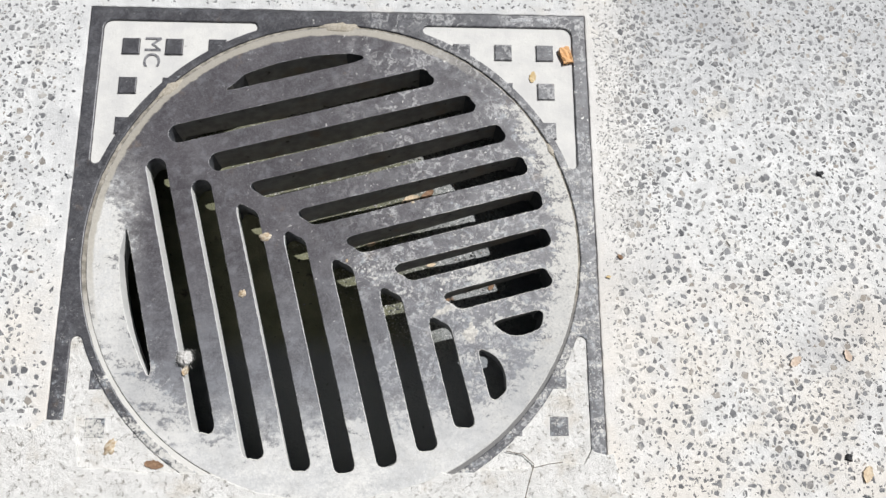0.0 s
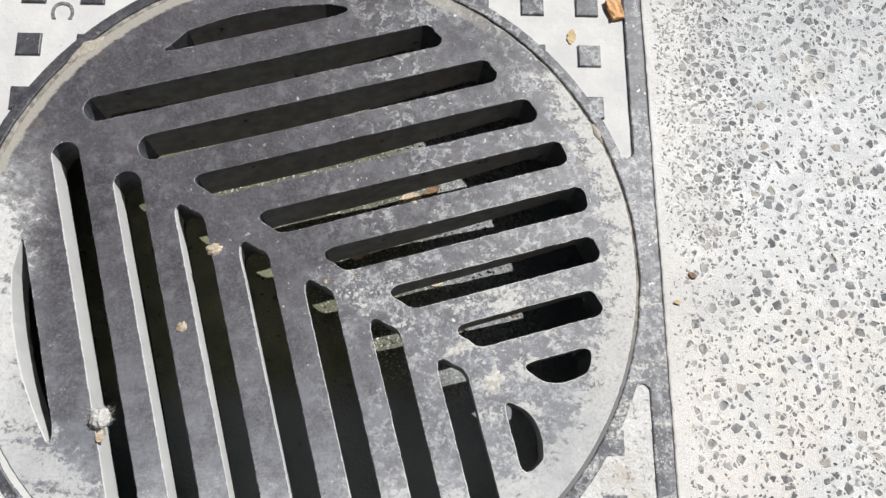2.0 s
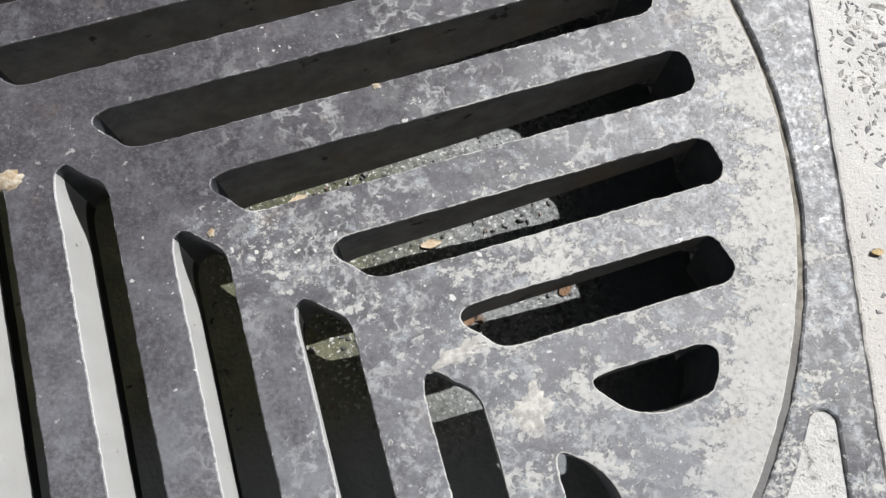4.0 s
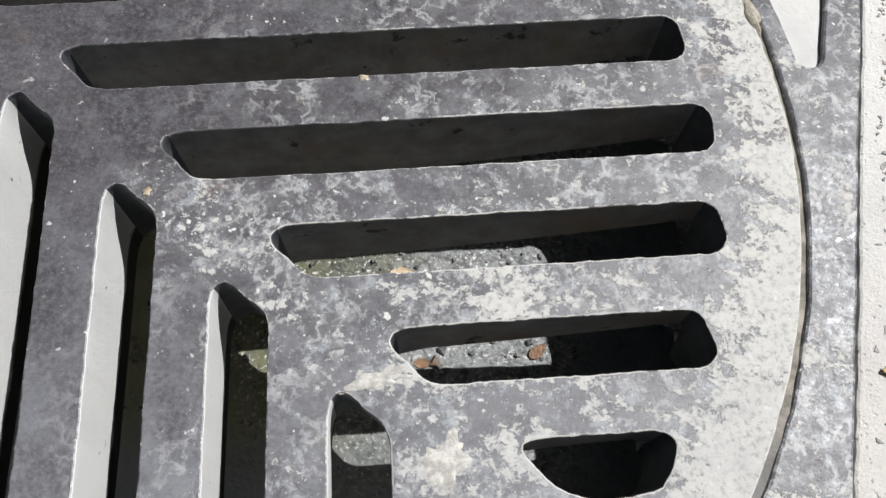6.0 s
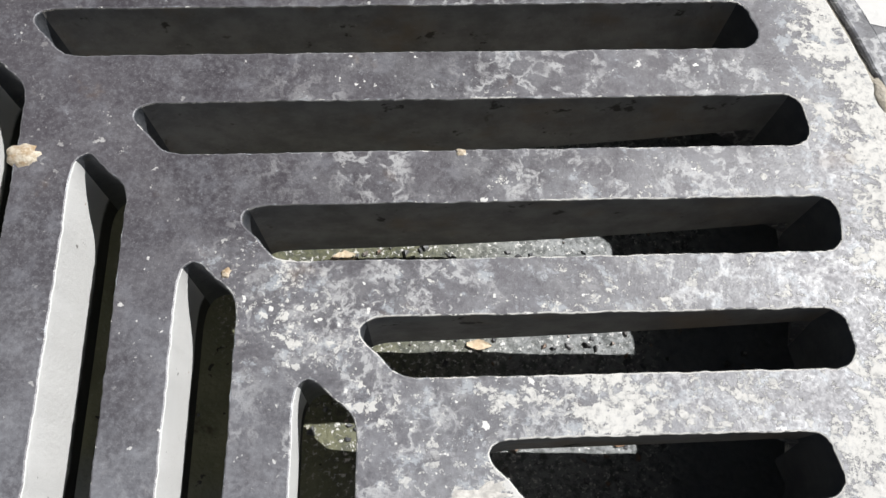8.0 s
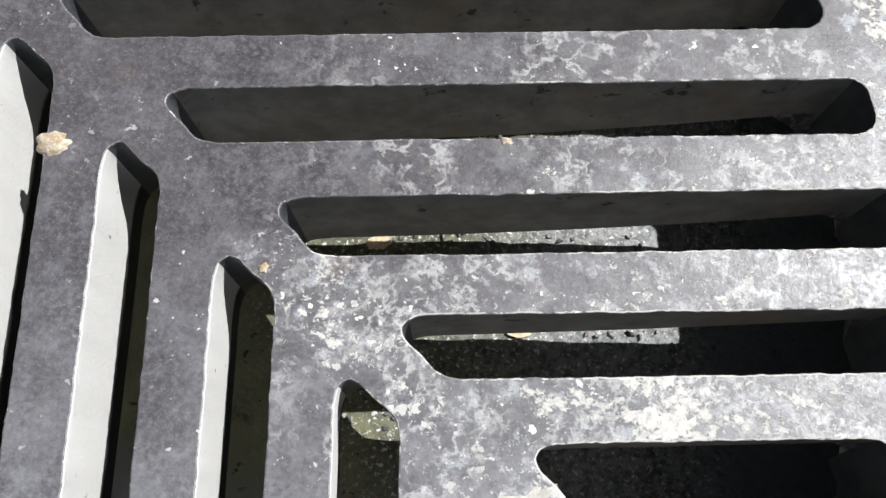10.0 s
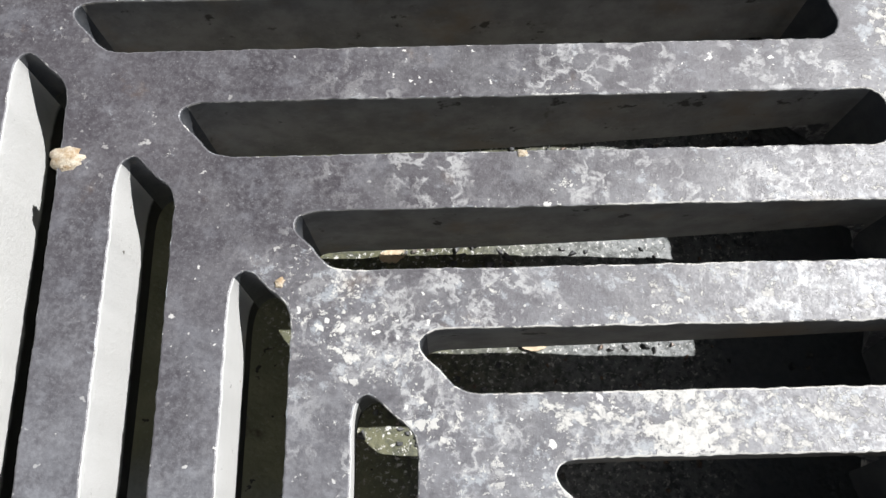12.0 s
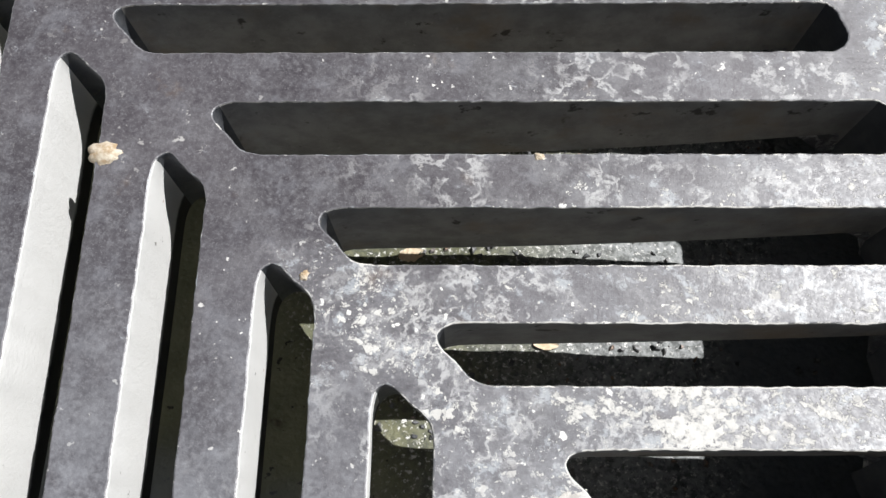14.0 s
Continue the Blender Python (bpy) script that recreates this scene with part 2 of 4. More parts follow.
def shaded_grimy_wall():
    """Iron of the slots' sides turned from the sun, its base darkened as shade: grey scale with brown grime and pale
    drips.
    """
    k = Nodes("shaded_grimy_iron")
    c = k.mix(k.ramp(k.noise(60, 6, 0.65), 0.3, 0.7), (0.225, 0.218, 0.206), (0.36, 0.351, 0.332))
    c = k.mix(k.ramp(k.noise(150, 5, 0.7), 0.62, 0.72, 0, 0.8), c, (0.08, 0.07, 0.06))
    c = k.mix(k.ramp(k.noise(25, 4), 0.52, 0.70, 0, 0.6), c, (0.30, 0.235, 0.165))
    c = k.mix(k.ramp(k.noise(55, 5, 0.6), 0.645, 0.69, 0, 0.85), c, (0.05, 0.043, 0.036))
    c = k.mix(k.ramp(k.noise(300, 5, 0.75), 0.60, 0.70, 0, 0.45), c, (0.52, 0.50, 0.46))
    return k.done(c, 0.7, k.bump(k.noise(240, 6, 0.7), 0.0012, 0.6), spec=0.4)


SHADED_GRIME = shaded_grimy_wall()


def shade_dark_wall():
    """Near-black iron with brown flecks for walls out of the sun: their shade put into the colour."""
    k = Nodes("shade_dark_iron")
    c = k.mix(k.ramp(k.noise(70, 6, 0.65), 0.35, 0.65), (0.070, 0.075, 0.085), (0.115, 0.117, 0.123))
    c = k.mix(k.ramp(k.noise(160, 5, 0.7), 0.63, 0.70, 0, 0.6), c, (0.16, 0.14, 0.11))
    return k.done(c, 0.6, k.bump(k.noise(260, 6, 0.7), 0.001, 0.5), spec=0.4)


SHADE_DARK = shade_dark_wall()


def cement():
    """Pale cement between the stones of the paving, with grit, pits and grey worn patches."""
    k = Nodes("cement")
    x, y, z = k.split()
    big = k.noise(4.5, 5, 0.6)
    mid = k.noise(38, 6, 0.65)
    fine = k.noise(700, 4, 0.7)
    c = k.mix(k.ramp(mid, 0.3, 0.7), (0.84, 0.835, 0.82), (0.67, 0.668, 0.655))
    c = k.mix(k.ramp(big, 0.52, 0.68, 0, 0.45), c, (0.40, 0.40, 0.41))
    worn = k.math("MULTIPLY", k.ramp(k.math("ADD", y, k.math("MULTIPLY", mid, 0.3)), 0.22, 0.5), k.ramp(x, 0.3, 0.42, 0.2, 0.52))
    span = k.math("MAXIMUM", k.math("ABSOLUTE", x), k.math("ABSOLUTE", y))
    patch = k.ramp(k.math("ADD", span, k.math("MULTIPLY", k.noise(3, 4), 0.6)), 1.05, 1.9, 1.0, 0.0)      # the worn patch round the drain ends
    c = k.mix(k.math("MULTIPLY", worn, patch), c, (0.43, 0.435, 0.445))
    c = k.mix(k.math("MULTIPLY", k.ramp(k.noise(1.3, 6, 0.65), 0.42, 0.66, 0.0, 0.4), k.ramp(span, 1.1, 1.8)), c, (0.46, 0.455, 0.445))
    c = k.mix(k.math("MULTIPLY", k.ramp(k.noise(17, 5), 0.55, 0.75), 0.4), c, (0.74, 0.68, 0.58))
    tan = k.math("MULTIPLY", k.ramp(k.math("ADD", y, k.math("MULTIPLY", mid, 0.2)), 0.18, -0.05), k.ramp(k.noise(13, 5), 0.36, 0.62, 0.1, 0.6))
    c = k.mix(k.math("MULTIPLY", tan, patch), c, (0.80, 0.735, 0.65))
    beside = k.math("MULTIPLY", k.ramp(k.math("ADD", x, k.math("MULTIPLY", mid, 0.05)), 0.45, 0.36), k.ramp(x, 0.3, 0.33, 0.0, 0.4))
    c = k.mix(beside, c, (0.85, 0.80, 0.73))
    grit = k.ramp(k.cells(260), 0.10, 0.22, 1.0, 0.0)
    keep = k.ramp(k.noise(60, 3), 0.5, 0.62)
    c = k.mix(k.math("MULTIPLY", k.math("MULTIPLY", grit, keep), 0.6), c, (0.30, 0.29, 0.28))
    c = k.mix(k.ramp(fine, 0.6, 0.8, 0, 0.3), c, (0.42, 0.41, 0.40))
    aside = k.math("MAXIMUM", k.math("SUBTRACT", k.math("ABSOLUTE", k.math("SUBTRACT", x, 0.205)), 0.80), k.math("SUBTRACT", k.math("ABSOLUTE", k.math("SUBTRACT", y, 0.055)), 0.505))
    stones = k.math("MULTIPLY", k.ramp(k.math("ADD", k.cells(105), k.math("MULTIPLY", k.noise(260, 3), 0.25)), 0.44, 0.38), k.ramp(aside, 0.0, 0.02, 0.0, 0.9))
    c = k.mix(stones, c, k.mix(k.ramp(k.noise(70, 3), 0.4, 0.6), (0.20, 0.20, 0.205), (0.36, 0.36, 0.36)))
    lumps = k.bump(k.noise(120, 8, 0.72), 0.0026, 0.6)
    pits = k.bump(k.math("SUBTRACT", fine, k.math("MULTIPLY", grit, 0.8)), 0.0008, 0.6, lumps)
    return k.done(c, 0.92, pits, spec=0.2)


CEMENT = cement()


def rough_cement():
    """Hand-smeared cement: lumpy, gritty, with brown dirt in the hollows."""
    k = Nodes("rough_cement")
    mid, fine = k.noise(45, 6, 0.65), k.noise(420, 6, 0.75)
    c = k.mix(k.ramp(mid, 0.3, 0.7), (0.88, 0.865, 0.83), (0.76, 0.745, 0.71))
    c = k.mix(k.ramp(k.noise(20, 5, 0.7), 0.5, 0.7, 0, 0.5), c, (0.62, 0.55, 0.45))
    pits = k.ramp(k.noise(150, 7, 0.78), 0.36, 0.44, 1, 0)
    c = k.mix(k.math("MULTIPLY", pits, 0.7), c, (0.33, 0.29, 0.24))
    c = k.mix(k.ramp(fine, 0.6, 0.72, 0, 0.5), c, (0.36, 0.35, 0.34))
    h = k.math("SUBTRACT", k.math("ADD", k.noise(90, 8, 0.72), k.math("MULTIPLY", fine, 0.25)), k.math("MULTIPLY", pits, 0.25))
    return k.done(c, 0.95, k.bump(h, 0.005, 0.75), spec=0.15)


ROUGH = rough_cement()


def pocket_cement():
    """Smooth pale mortar in the frame's pockets, with small chips and faint stains."""
    k = Nodes("pocket_mortar")
    c = k.mix(k.ramp(k.noise(30, 5, 0.6), 0.3, 0.7), (0.74, 0.727, 0.69), (0.64, 0.63, 0.61))
    c = k.mix(k.ramp(k.noise(55, 6, 0.7), 0.60, 0.72, 0, 0.5), c, (0.60, 0.585, 0.56))
    c = k.mix(k.ramp(k.noise(260, 4, 0.65), 0.68, 0.73, 0, 0.8), c, (0.24, 0.23, 0.22))
    return k.done(c, 0.9, k.bump(k.noise(170, 7, 0.7), 0.0012, 0.5), spec=0.2)


MORTAR = pocket_cement()


def stone(name, per_object, warmth=(0.42, 0.36, 0.29), share=0.8):
    k = Nodes(name)
    if per_object:
        rnd = k.tree.nodes.new("ShaderNodeObjectInfo").outputs["Random"]
    else:
        rnd = k.geo.outputs["Random Per Island"]
    c = k.mix(rnd, (0.065, 0.067, 0.072), (0.215, 0.218, 0.225))
    c = k.mix(k.ramp(k.noise(300, 5, 0.7), 0.45, 0.75, 0.0, 0.5), c, (0.25, 0.25, 0.26))
    warm = k.ramp(k.math("FRACT", k.math("MULTIPLY", rnd, 7.3)), share, share + 0.1, 0, 0.6)
    c = k.mix(warm, c, warmth)
    film = k.ramp(k.noise(130, 6, 0.7), 0.47, 0.62)
    c = k.mix(k.math("MULTIPLY", film, 0.34), c, (0.68, 0.66, 0.64))
    c = k.mix(k.math("MULTIPLY", k.ramp(k.noise(11, 4), 0.48, 0.66), k.ramp(k.noise(60, 4), 0.4, 0.6, 0.1, 0.6)), c, (0.60, 0.59, 0.57))
    px, py, pz = k.split()
    coat = k.math("MULTIPLY", k.ramp(px, 0.40, 0.345), k.ramp(k.noise(95, 5, 0.7), 0.40, 0.60, 0.0, 0.6))      # cement still on the stones beside the frame
    c = k.mix(k.math("MULTIPLY", coat, k.ramp(px, 0.2, 0.33)), c, (0.74, 0.70, 0.64))
    # steep sides darkened in colour to draw the gap round each stone
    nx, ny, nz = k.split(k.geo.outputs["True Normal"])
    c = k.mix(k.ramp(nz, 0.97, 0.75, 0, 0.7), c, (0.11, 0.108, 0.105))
    return k.done(c, k.ramp(film, 0, 1, 0.55, 0.9), k.bump(k.noise(500, 5, 0.7), 0.0009, 0.6), spec=0.4)


STONE, STONE_REST = stone("paving_stone", True), stone("paving_stone_rest", False)
GRIT = stone("pit_grit", False, (0.46, 0.27, 0.15), 0.72)


def silt():
    """Damp silt on the floor of the pit: greenish mud, grey grit, dark stains."""
    k = Nodes("silt")
    c = k.mix(k.ramp(k.noise(30, 5), 0.35, 0.65), (0.135, 0.137, 0.080), (0.205, 0.202, 0.125))
    x, y, z = k.split()
    grey = k.math("ADD", k.ramp(k.math("ADD", x, k.math("MULTIPLY", k.noise(20, 4), 0.10)), 0.11, 0.21, 0, 0.85), 0.0)
    c = k.mix(grey, c, (0.36, 0.37, 0.375))
    # grey tone on the right and lower floor stands in for ambient light
    ambient_tone = k.math("MAXIMUM", k.ramp(k.math("ADD", x, k.math("MULTIPLY", k.noise(15, 4), 0.08)), 0.245, 0.29),
                 k.ramp(k.math("ADD", y, k.math("MULTIPLY", k.noise(15, 4), 0.08)), -0.04, -0.09))
    speck = k.ramp(k.noise(240, 6, 0.75), 0.42, 0.62)
    c = k.mix(k.math("MULTIPLY", speck, k.ramp(k.math("ADD", x, y), -0.05, 0.02, 0.10, 0.7)), c, (0.05, 0.055, 0.05))
    # glints painted in as pale specks, mostly where the sun strips fall
    glint = k.ramp(k.noise(420, 4, 0.7), 0.56, 0.64)
    glint = k.math("MULTIPLY", k.math("MULTIPLY", glint, k.ramp(k.math("ADD", x, y), -0.05, 0.02, 0.05, 1.0)), k.ramp(ambient_tone, 0, 1, 1.0, 0.1))
    c = k.mix(k.math("MULTIPLY", glint, 0.85), c, (0.84, 0.82, 0.78))
    c = k.mix(k.ramp(k.noise(36, 4, 0.6), 0.63, 0.72, 0, 0.85), c, (0.045, 0.032, 0.024))
    c = k.mix(k.math("MULTIPLY", k.ramp(k.noise(130, 3, 0.55), 0.67, 0.70, 0, 0.9), k.ramp(k.math("ADD", x, y), 0.04, 0.0, 0.15, 1.0)), c, (0.02, 0.018, 0.016))
    c = k.mix(k.math("MULTIPLY", ambient_tone, 0.85), c, (0.215, 0.226, 0.238))
    h = k.math("ADD", k.noise(180, 6, 0.7), k.math("MULTIPLY", k.cells(330), -0.4))
    return k.done(c, k.ramp(glint, 0, 1, 0.75, 0.4), k.bump(h, 0.0016, 0.7), spec=0.4)


SILT = silt()


def plain(name, a, b, scale=200, rough=0.8, bump=0.0006):
    k = Nodes(name)
    c = k.mix(k.ramp(k.noise(scale, 6, 0.65), 0.35, 0.68), a, b)
    return k.done(c, rough, k.bump(k.noise(scale * 2.5, 5, 0.7), bump, 0.7), spec=0.3)


PIT = plain("damp_pit_concrete", (0.24, 0.243, 0.235), (0.34, 0.34, 0.325), 40, 0.85, 0.002)
SAND = plain("packed_sand", (0.42, 0.37, 0.29), (0.58, 0.53, 0.45), 300, 0.95, 0.0012)


def groove():
    k = Nodes("groove_dirt")
    x, y, z = k.split()
    c = k.mix(k.ramp(k.noise(90, 6, 0.65), 0.35, 0.68), (0.20, 0.185, 0.155), (0.46, 0.42, 0.36))
    c = k.mix(k.ramp(k.math("ADD", y, k.math("MULTIPLY", k.noise(30, 3), 0.1)), 0.02, -0.08), c, k.mix(k.ramp(x, 0.06, -0.04), (0.22, 0.215, 0.21), (0.70, 0.68, 0.64)))
    return k.done(c, 0.95, k.bump(k.noise(250, 5, 0.7), 0.0012, 0.7), spec=0.2)


DIRT = groove()
LEAF = plain("dry_yellow_leaf", (0.60, 0.45, 0.29), (0.78, 0.66, 0.49), 160, 0.7)
BROWN = plain("dry_brown_leaf", (0.22, 0.13, 0.08), (0.36, 0.23, 0.14), 150, 0.75)
SLURRY = plain("dried_slurry", (0.44, 0.42, 0.39), (0.76, 0.73, 0.67), 230, 0.92)
CRUMB = plain("dry_crumb", (0.46, 0.33, 0.20), (0.76, 0.69, 0.56), 300, 0.9, 0.0015)
OCHRE = plain("ochre_leaf", (0.58, 0.42, 0.20), (0.72, 0.58, 0.36), 180, 0.85)
PINKISH = plain("bleached_pink_leaf", (0.62, 0.48, 0.37), (0.78, 0.67, 0.57), 180, 0.85)
ORANGE = plain("orange_filter_paper", (0.72, 0.36, 0.14), (0.80, 0.50, 0.26), 400, 0.75, 0.0002)
FLUFF = plain("pale_down", (0.50, 0.48, 0.45), (0.72, 0.705, 0.68), 500, 0.95)
BLACK = plain("black_pebble", (0.02, 0.02, 0.022), (0.06, 0.06, 0.065), 300, 0.6)
MARK = plain("letter_iron", (0.12, 0.12, 0.13), (0.30, 0.30, 0.31), 300, 0.6)
CHIP = plain("bright_chipped_iron", (0.34, 0.34, 0.35), (0.66, 0.66, 0.66), 420, 0.4, 0.0012)
CRACK = plain("dark_crack", (0.10, 0.085, 0.06), (0.20, 0.17, 0.13), 200, 0.9)


# ---- shaping ----
def part(name, mesh, material, parent=None, label=""):
    """One mesh object out of a bmesh or a mesh, under a thing or a part."""
    if isinstance(mesh, bmesh.types.BMesh):
        me = bpy.data.meshes.new(name)
        mesh.to_mesh(me)
        mesh.free()
    else:
        me = mesh
    mats = material if isinstance(material, (list, tuple)) else [material] * 4
    if not me.materials:
        for m in mats:
            me.materials.append(m)
    ob = new(name, me)
    if parent:
        ob.parent = parent
    if label:
        ob["label"] = label
    return ob


def ragged(x, y, amount, seed=0.0):
    """A small, repeatable shift of a worn edge at a place."""
    v = noise.noise_vector(Vector((x * 55, y * 55, seed))) * 0.5 + noise.noise_vector(Vector((x * 200, y * 200, seed + 9))) * 0.45 + noise.noise_vector(Vector((x * 520, y * 520, seed + 4))) * 0.4
    return v.x * amount, v.y * amount


def dense(points, step, wear=0.0, closed=True):
    """A polyline cut into short steps, its points shifted a little where it is worn. Points are (x, y, keep): keep marks joints left straight. Each comes back with its unworn place behind it."""
    out = []
    n = len(points)
    for i in range(n if closed else n - 1):
        a, b = points[i], points[(i + 1) % n]
        straight = len(a) > 2 and len(b) > 2 and a[2] and a[2] == b[2]
        length = math.hypot(b[0] - a[0], b[1] - a[1])
        m = 1 if straight else max(1, round(length / step))
        for j in range(m):
            f = j / m
            x, y = a[0] + (b[0] - a[0]) * f, a[1] + (b[1] - a[1]) * f
            fixed = a[2] if j == 0 and len(a) > 2 else 0
            dx, dy = ragged(x, y, wear) if wear else (0, 0)
            out.append((x + dx, y + dy, fixed, x, y))
    if not closed:
        out.append((*points[-1][:2], 0, *points[-1][:2]))
    return out


def eased(points, cuts=3):
    """A smooth curve through the points (Catmull-Rom), open."""
    out = []
    n = len(points)
    for i in range(n - 1):
        p0, p1, p2, p3 = points[max(i - 1, 0)], points[i], points[i + 1], points[min(i + 2, n - 1)]
        for j in range(cuts):
            t = j / cuts
            out.append(tuple(0.5 * (2 * p1[c] + (p2[c] - p0[c]) * t + (2 * p0[c] - 5 * p1[c] + 4 * p2[c] - p3[c]) * t * t
                                    + (3 * p1[c] - p0[c] - 3 * p2[c] + p3[c]) * t ** 3) for c in (0, 1)))
    return out + [tuple(points[-1][:2])]


def offset(loop, d):
    """The loop moved by d to its left side; joints marked as kept slide along their joint only."""
    n = len(loop)
    out = []
    for i in range(n):
        a, b, c = loop[i - 1], loop[i], loop[(i + 1) % n]
        t1 = Vector((b[0] - a[0], b[1] - a[1])).normalized()
        t2 = Vector((c[0] - b[0], c[1] - b[1])).normalized()
        mate = a if b[2] and a[2] == b[2] else c if b[2] and c[2] == b[2] else None
        if mate:
            t = Vector((mate[0] - b[0], mate[1] - b[1])).normalized()
            out.append((b[0] + t.x * d, b[1] + t.y * d))
            continue
        t = t1 + t2
        t = t.normalized() if t.length > 1e-6 else t1
        out.append((b[0] - t.y * d, b[1] + t.x * d))
    return out


def area(loop):
    return sum(a[0] * b[1] - b[0] * a[1] for a, b in zip(loop, loop[1:] + loop[:1])) / 2


def slab(outer, holes, bottom, bevel=0.0008, top=0.0, closed=True, shaded_grimy=(), skin=False, draft=0.0):
    """A plate with holes: flat top, softened edges, walls down to bottom(x, y). Faces: material 0 on top and below, 1
    on the walls of holes (4, darkened for shade, on those listed), 2 on the outer wall, 3 on the softened edge. With
    skin, only the walls that face +x, to the sun, carry the slurry of material 1; the rest get 5, with shade put into
    its colour.
    """
    bm = bmesh.new()
    tops, lows = [], []
    for k, loop in enumerate([outer] + holes):
        loop = list(loop)
        inside = k == 0
        if (area(loop) > 0) != inside:
            loop.reverse()
        n = len(loop)
        even = [p[3:5] if skin else p[:2] for p in loop]
        foot = even
        if draft:
            moved = offset([(*q, p[2]) for p, q in zip(loop, even)], draft)
            foot = [(q[0] + (m[0] - q[0]) * below_spine(*q), q[1] + (m[1] - q[1]) * below_spine(*q)) for q, m in zip(even, moved)]
        rings = [[bm.verts.new((x, y, top)) for x, y in offset(loop, bevel)]]
        rings.append([bm.verts.new((x, y, top - bevel * 0.32)) for x, y in offset(loop, bevel * 0.3)])
        rings.append([bm.verts.new((p[0], p[1], top - bevel * 1.1)) for p in loop])
        if skin:
            rings.append([bm.verts.new((q[0], q[1], top - 0.0045)) for q in even])
        rings.append([bm.verts.new((q[0], q[1], bottom(p[0], p[1]))) for p, q in zip(loop, foot)])
        for r, (a, b) in enumerate(zip(rings, rings[1:])):
            for i in range(n):
                j = (i + 1) % n
                if loop[i][2] and loop[i][2] == loop[j][2]:
                    continue
                f = bm.faces.new((a[i], b[i], b[j], a[j]))
                f.material_index = 3 if r == 0 else (2 if inside else 4 if k in shaded_grimy else 1)
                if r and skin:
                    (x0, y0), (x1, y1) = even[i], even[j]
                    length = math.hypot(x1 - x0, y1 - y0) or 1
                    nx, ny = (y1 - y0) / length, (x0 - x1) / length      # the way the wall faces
                    wall = 4 if k in shaded_grimy else 1
                    # material picked by facing: shade painted on slot ends and sunless walls
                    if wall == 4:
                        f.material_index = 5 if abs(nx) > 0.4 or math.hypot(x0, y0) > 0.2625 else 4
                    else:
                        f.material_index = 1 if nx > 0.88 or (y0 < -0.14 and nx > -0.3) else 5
                f.smooth = r >= 2
        for ring in rings[2:3]:
            for i in range(n):
                e = bm.edges.get((ring[i], ring[(i + 1) % n]))
                if e:
                    e.smooth = False
        tops.append([(rings[0][i], rings[0][(i + 1) % n]) for i in range(n)])
        lows.append([(rings[-1][i], rings[-1][(i + 1) % n]) for i in range(n)])
    for group, up in ((tops, True), (lows, 0)):
        if not up and not closed:
            continue
        edges = []
        for ring in group:
            for a, b in ring:
                edges.append(bm.edges.get((a, b)) or bm.edges.new((a, b)))
        made = bmesh.ops.triangle_fill(bm, use_beauty=True, use_dissolve=False, edges=edges)
        for f in made["geom"]:
            if isinstance(f, bmesh.types.BMFace):
                f.material_index = 0
                if (f.normal.z > 0) != up:
                    f.normal_flip()
    return bm


def arc(cx, cy, r, a0, a1, n):
    return [(cx + r * math.cos(radians(a0 + (a1 - a0) * i / n)), cy + r * math.sin(radians(a0 + (a1 - a0) * i / n))) for i in range(n + 1)]


def rock(n, rx, ry, h, rng, lean=0.75, base=-0.0004):
    """Vertices and faces of one small angular stone: foot, shoulder and a smaller uneven top."""
    turn = rng.uniform(0, math.tau)
    ang = sorted(turn + (i + rng.uniform(-0.42, 0.42)) * math.tau / n for i in range(n))
    rad = [rng.uniform(0.5, 1.2) for _ in range(n)]
    spin = rng.uniform(0, math.tau)
    cs, sn = math.cos(spin), math.sin(spin)
    verts = []
    for z, f in ((base, 1.16), (h * 0.55, 1.0), (h, lean)):
        for a, r in zip(ang, rad):
            x, y = rx * r * f * math.cos(a), ry * r * f * math.sin(a)
            dz = rng.uniform(-0.25, 0.25) * h if z == h else 0
            verts.append((x * cs - y * sn, x * sn + y * cs, z + dz))
    faces = []
    for ring in range(2):
        for i in range(n):
            j = (i + 1) % n
            faces.append((ring * n + i, ring * n + j, ring * n + n + j, ring * n + n + i))
    faces.append(tuple(2 * n + i for i in range(n)))
    return verts, faces


def mesh_of(name, verts, faces, smooth=False):
    me = bpy.data.meshes.new(name)
    me.from_pydata(verts, [], faces)
    if smooth:
        me.polygons.foreach_set("use_smooth", [True] * len(me.polygons))
    me.update()
    return me


# ---- sizes ----
FRAME = 0.325            # half the side of the square frame
LID = 0.3005             # radius of the round grate
SEAT = 0.3045            # radius of the opening in the frame
PITCH, FIRST, SLOT = 0.0493, 0.1951, 0.0247
SPINE, ENDS = 0.0235, 0.2665
FLOOR = -0.106


def below_spine(x, y):
    """1 for the bars below the spine, which are deeper and thin out towards their feet."""
    return min(1.0, max(0.0, (0.010 - x - y) / 0.016))


def bar_foot(x, y):
    """The underside of the bars: deepest in the middle, shallower towards the spine's end; the ring round them reaches lower again."""
    r = math.hypot(x, y)
    deep = max(0.0, 1 - (r / 0.27) ** 2)
    foot = -0.030 - 0.029 * deep + 0.012 * min(1.0, max(0.0, (0.02 - y) / 0.06))
    foot -= 0.010 * min(1.0, max(0.0, (y - 0.06) / 0.08))
    low = -0.050 - 0.013 * deep
    foot += (low - foot) * below_spine(x, y)
    ring = min(1.0, max(0.0, (r - 0.2585) / 0.004))
    return foot + (-0.056 - foot) * ring


